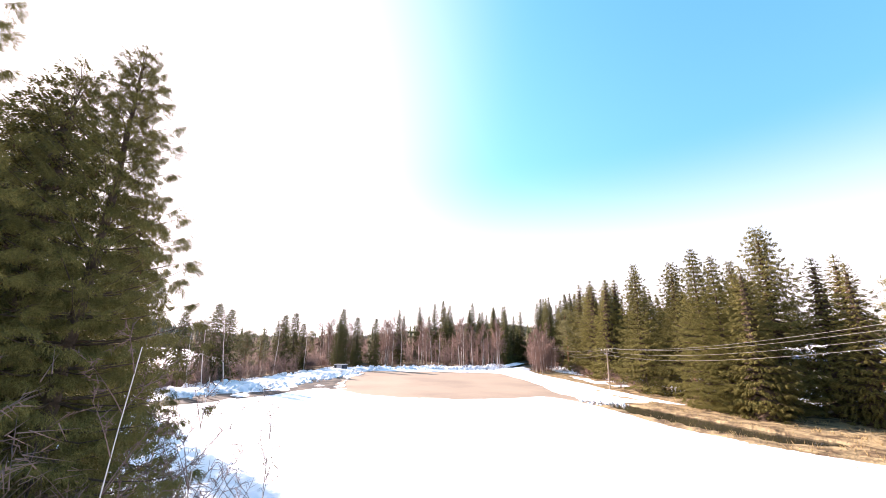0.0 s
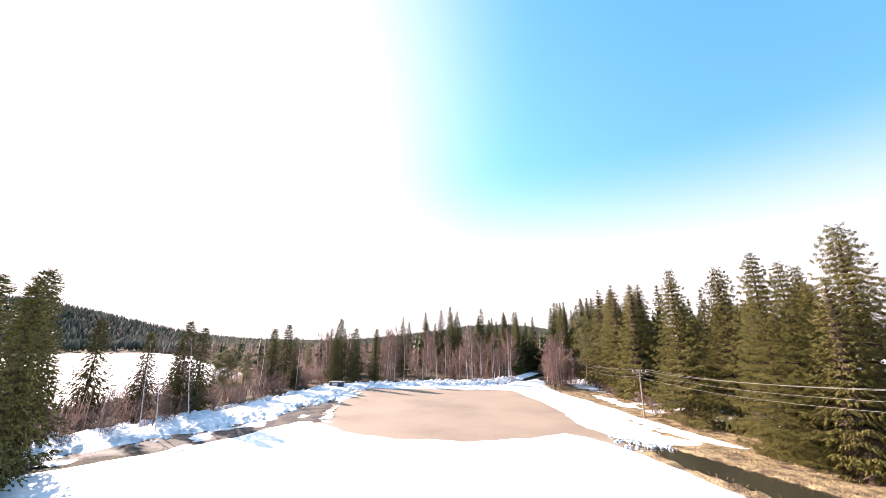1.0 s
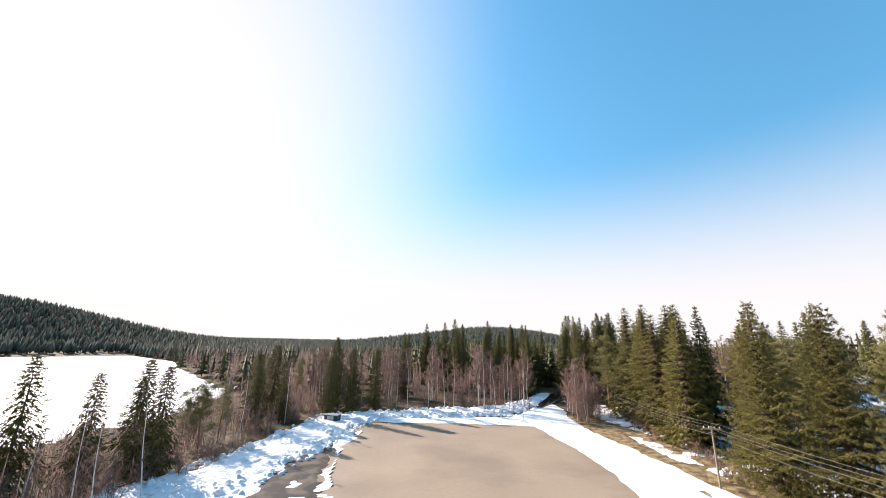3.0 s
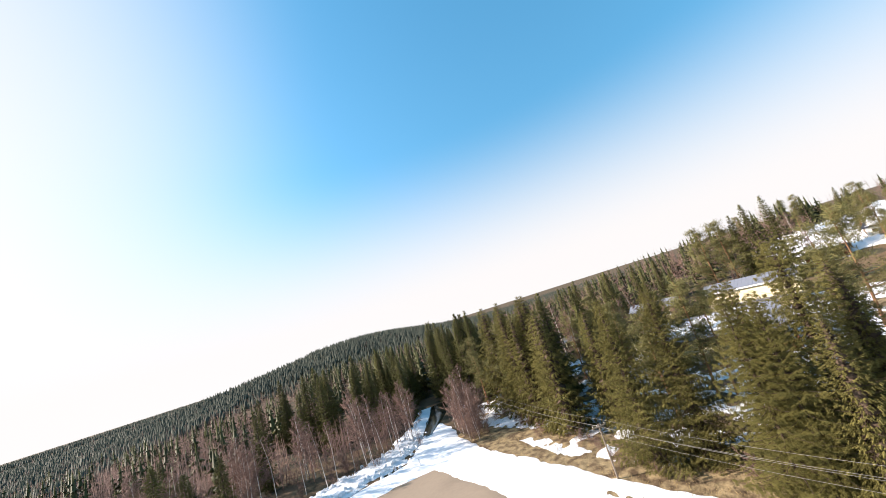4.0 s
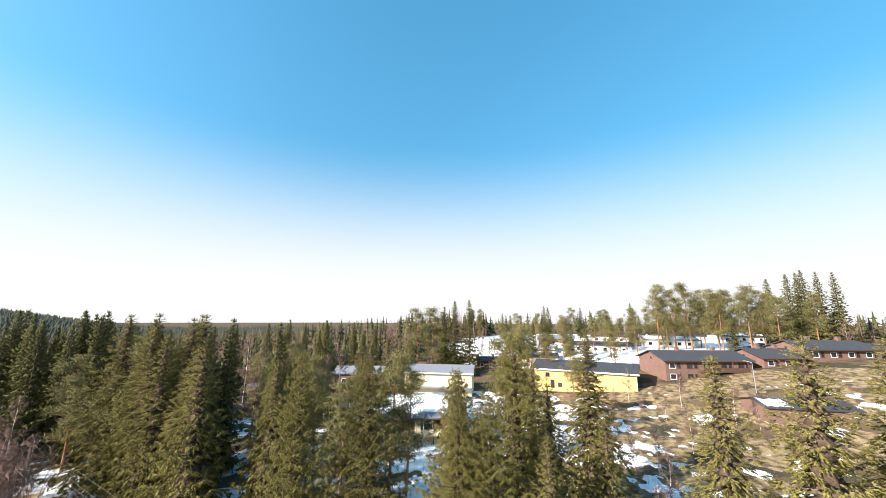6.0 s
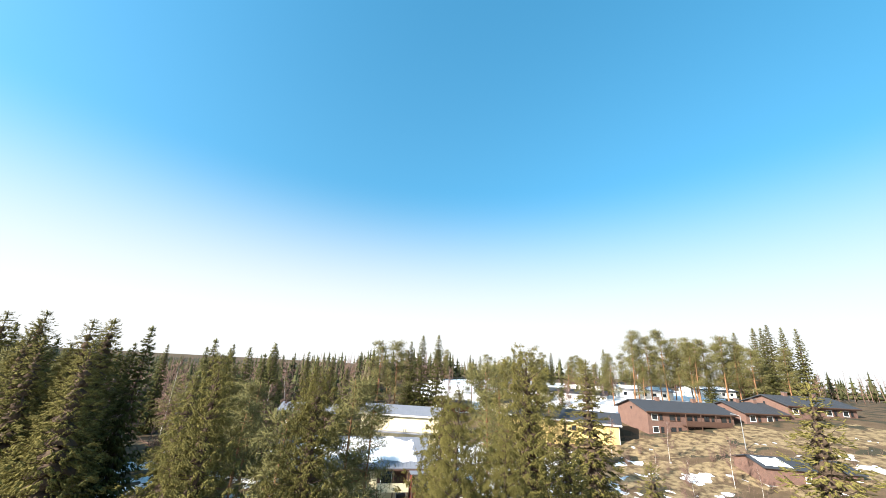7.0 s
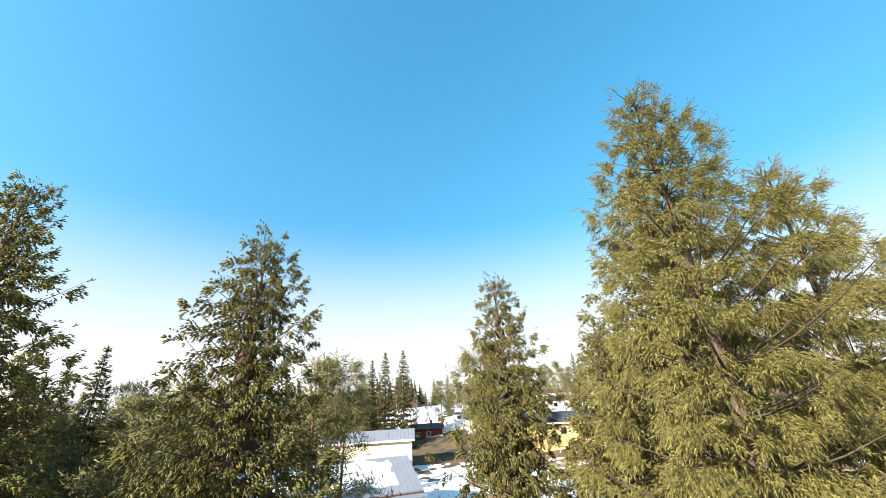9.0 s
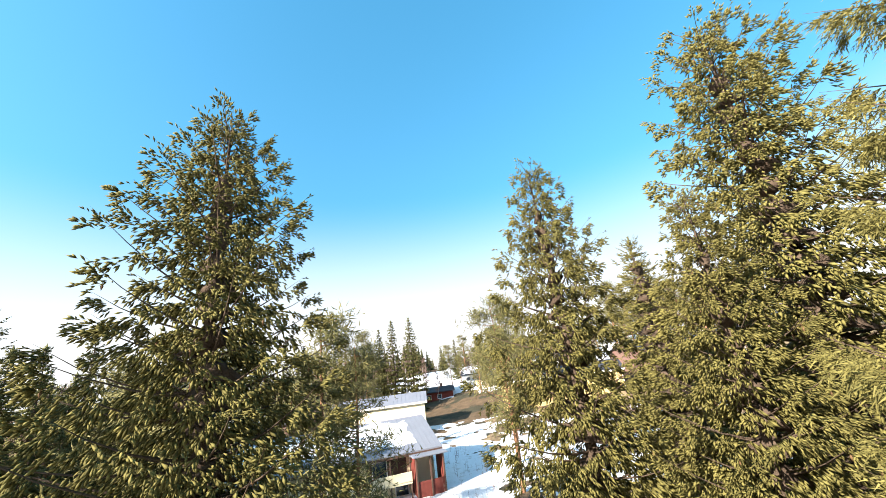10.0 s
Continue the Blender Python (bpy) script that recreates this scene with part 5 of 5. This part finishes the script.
def far_house(place, turn, length, wall, roof_mat, label, snow=True):
    root = thing("village_house", place, label, "house", "village houses", turn)
    part("wall", gabled_walls(length, 9.0, 2.9, 4.0, -2.0), wall, root)
    part("roof", prism_roof(length, 9.0, 2.9, 4.0, 0.6), roof_mat, root)
    if snow:
        roof_snow(root, 0.0, length, length, 9.0, 2.9, 4.0, seed=length, low=0.03, high=0.98)
    x = 1.2
    while x + 1.6 < length:
        window(root, x, 1.0, 1.3, 1.2)
        x += 3.1
    part("chimney", box_bm([(length * 0.6, length * 0.6 + 0.8, 4.2, 5.0, 3.8, 5.1)], 0.02), M_BRICK, root)


def on(x, y):
    return (x, y, float(fall(x, y)))


for x, y, a, l, w, r, s, label in (
    (163, 88, -80, 16, M_WHITE, M_ROOF, True, "white low house with snow on its roof"),
    (168, 66, -85, 20, M_WHITE, M_ROOF, False, "long white bungalow with dark roof"),
    (174, 42, -75, 17, M_WHITE, M_ROOFGREY, True, "white bungalow behind a snowy yard"),
    (150, 80, -72, 12, M_CREAM, M_ROOF, False, "pale garage with dark sheet roof"),
    (146, 96, -70, 9, M_RED, M_ROOF, False, "small dark red wooden house"),
    (186, 84, -80, 15, M_BRICK, M_ROOFGREY, False, "brick house with grey sheet roof"),
    (190, 62, -85, 14, M_WHITE, M_BROWNTRIM, False, "white house with reddish roof"),
    (196, 40, -75, 16, M_CREAM, M_ROOF, False, "cream house far up the slope"),
    (200, 16, -65, 16, M_WHITE, M_ROOF, True, "white house among the pines"),
    (98, 134, -50, 12, M_CREAM, M_ROOF, True, "cream cottage with snow-covered roof"),
):
    far_house(on(x, y), a, l, w, r, label, s)

# small things round the field and yards
cab = thing("utility_hut", on(-12.6, 86.0), "dark grey metal box half sunk in the snow bank", "hut", "", -8)
part("body", box_bm([(-1.2, 1.2, -0.7, 0.7, 0, 1.25)], 0.04), M_ROOF, cab)
part("lid", box_bm([(-1.3, 1.3, -0.8, 0.8, 1.25, 1.35)], 0.03), M_METAL, cab)
part("door", box_bm([(-0.6, 0.6, -0.74, -0.7, 0.1, 1.15)], 0.01), M_METAL, cab)

post = thing("marker_post", on(20.6, 93.5), "short white marker post in the snow", "post")
z = np.linspace(-0.1, 1.1, 3)
arrays_part("shaft", *tubes(np.stack([0 * z, 0 * z, z], 1)[None], np.full((1, 3), 0.06), 8), M_TRIM, post)
part("cap", box_bm([(-0.08, 0.08, -0.08, 0.08, 1.1, 1.16)], 0.02), M_METAL, post, "grey metal cap")



# broken lumps of ploughed snow along the bank and at the edge of the field
def snow_lump():
    bm = bmesh.new()
    bmesh.ops.create_icosphere(bm, subdivisions=2, radius=1.0)
    v = np.array([p.co[:] for p in bm.verts])
    f = np.array([[p.index for p in q.verts] for q in bm.faces])
    bm.free()
    return v * (1 + 0.22 * rough(3 * v[:, 0], 3 * v[:, 1] + 2 * v[:, 2], 0.9, 2.0))[:, None], f


rl = np.random.default_rng(21)
lx, ly = rl.uniform(-24, 26, 9000), rl.uniform(39, 112, 9000)
edge = inside(lx, ly, BANK_SNOW)
keep = (edge > -0.8) & (edge < 2.6) & (rl.uniform(0, 1, 9000) < 0.7)
lx, ly = lx[keep][:560], ly[keep][:560]
cx, cy = rl.normal(31.0, 1.4, 70), rl.normal(52.4, 0.9, 70)
lx, ly = np.concatenate([lx, cx]), np.concatenate([ly, cy])
high = np.clip((inside(lx, ly, BANK_SNOW) + 0.9 * rough(lx, ly, 1.3, 4.0)) * 0.22, 0.02, 0.8)
seat = np.stack([lx, ly, fall(lx, ly) + high], 1)
turn = rl.normal(0, 1, seat.shape)
tagged(new("snow_lumps", mesh_of("snow_lumps", *placed(*snow_lump(), seat, turn, rl.normal(0, 1, seat.shape), rl.uniform(0.1, 0.42, len(lx)) * np.where(np.arange(len(lx)) < len(lx) - 70, 1.0, 0.5)), M_OLDSNOW, True)), "broken lumps of ploughed snow along the bank", "snow", kind="stuff")

# dry grass tufts on the bank
r = np.random.default_rng(5)
n = 26000
bx, by = r.uniform(30, 60, n), r.uniform(26, 112, n)
ok = (inside(bx, by, GRASS) + 0.8 * r.normal(0, 1, n) > 0.3) & (inside(bx, by, DITCH) < -0.4)
bx, by = bx[ok], by[ok]
clump = rough(bx, by, 0.7, 3.0) + r.normal(0, 0.35, len(bx)) > 0.1
bx, by = bx[clump], by[clump]
root = np.stack([bx, by, fall(bx, by) + 0.06], 1)
tagged(new("grass_tufts", mesh_of("grass_tufts", *placed(*spindle((0, 0, 0), (1, 0, 0), 0.05, 3, 0.3), root, np.stack([r.normal(0, 0.6, len(bx)), r.normal(0, 0.6, len(bx)), np.ones(len(bx))], 1), np.tile((1.0, 0.2, 0), (len(bx), 1)), r.uniform(0.18, 0.5, len(bx))), M_BLADES)), "tufts of dry straw-coloured grass", "grass", kind="stuff")
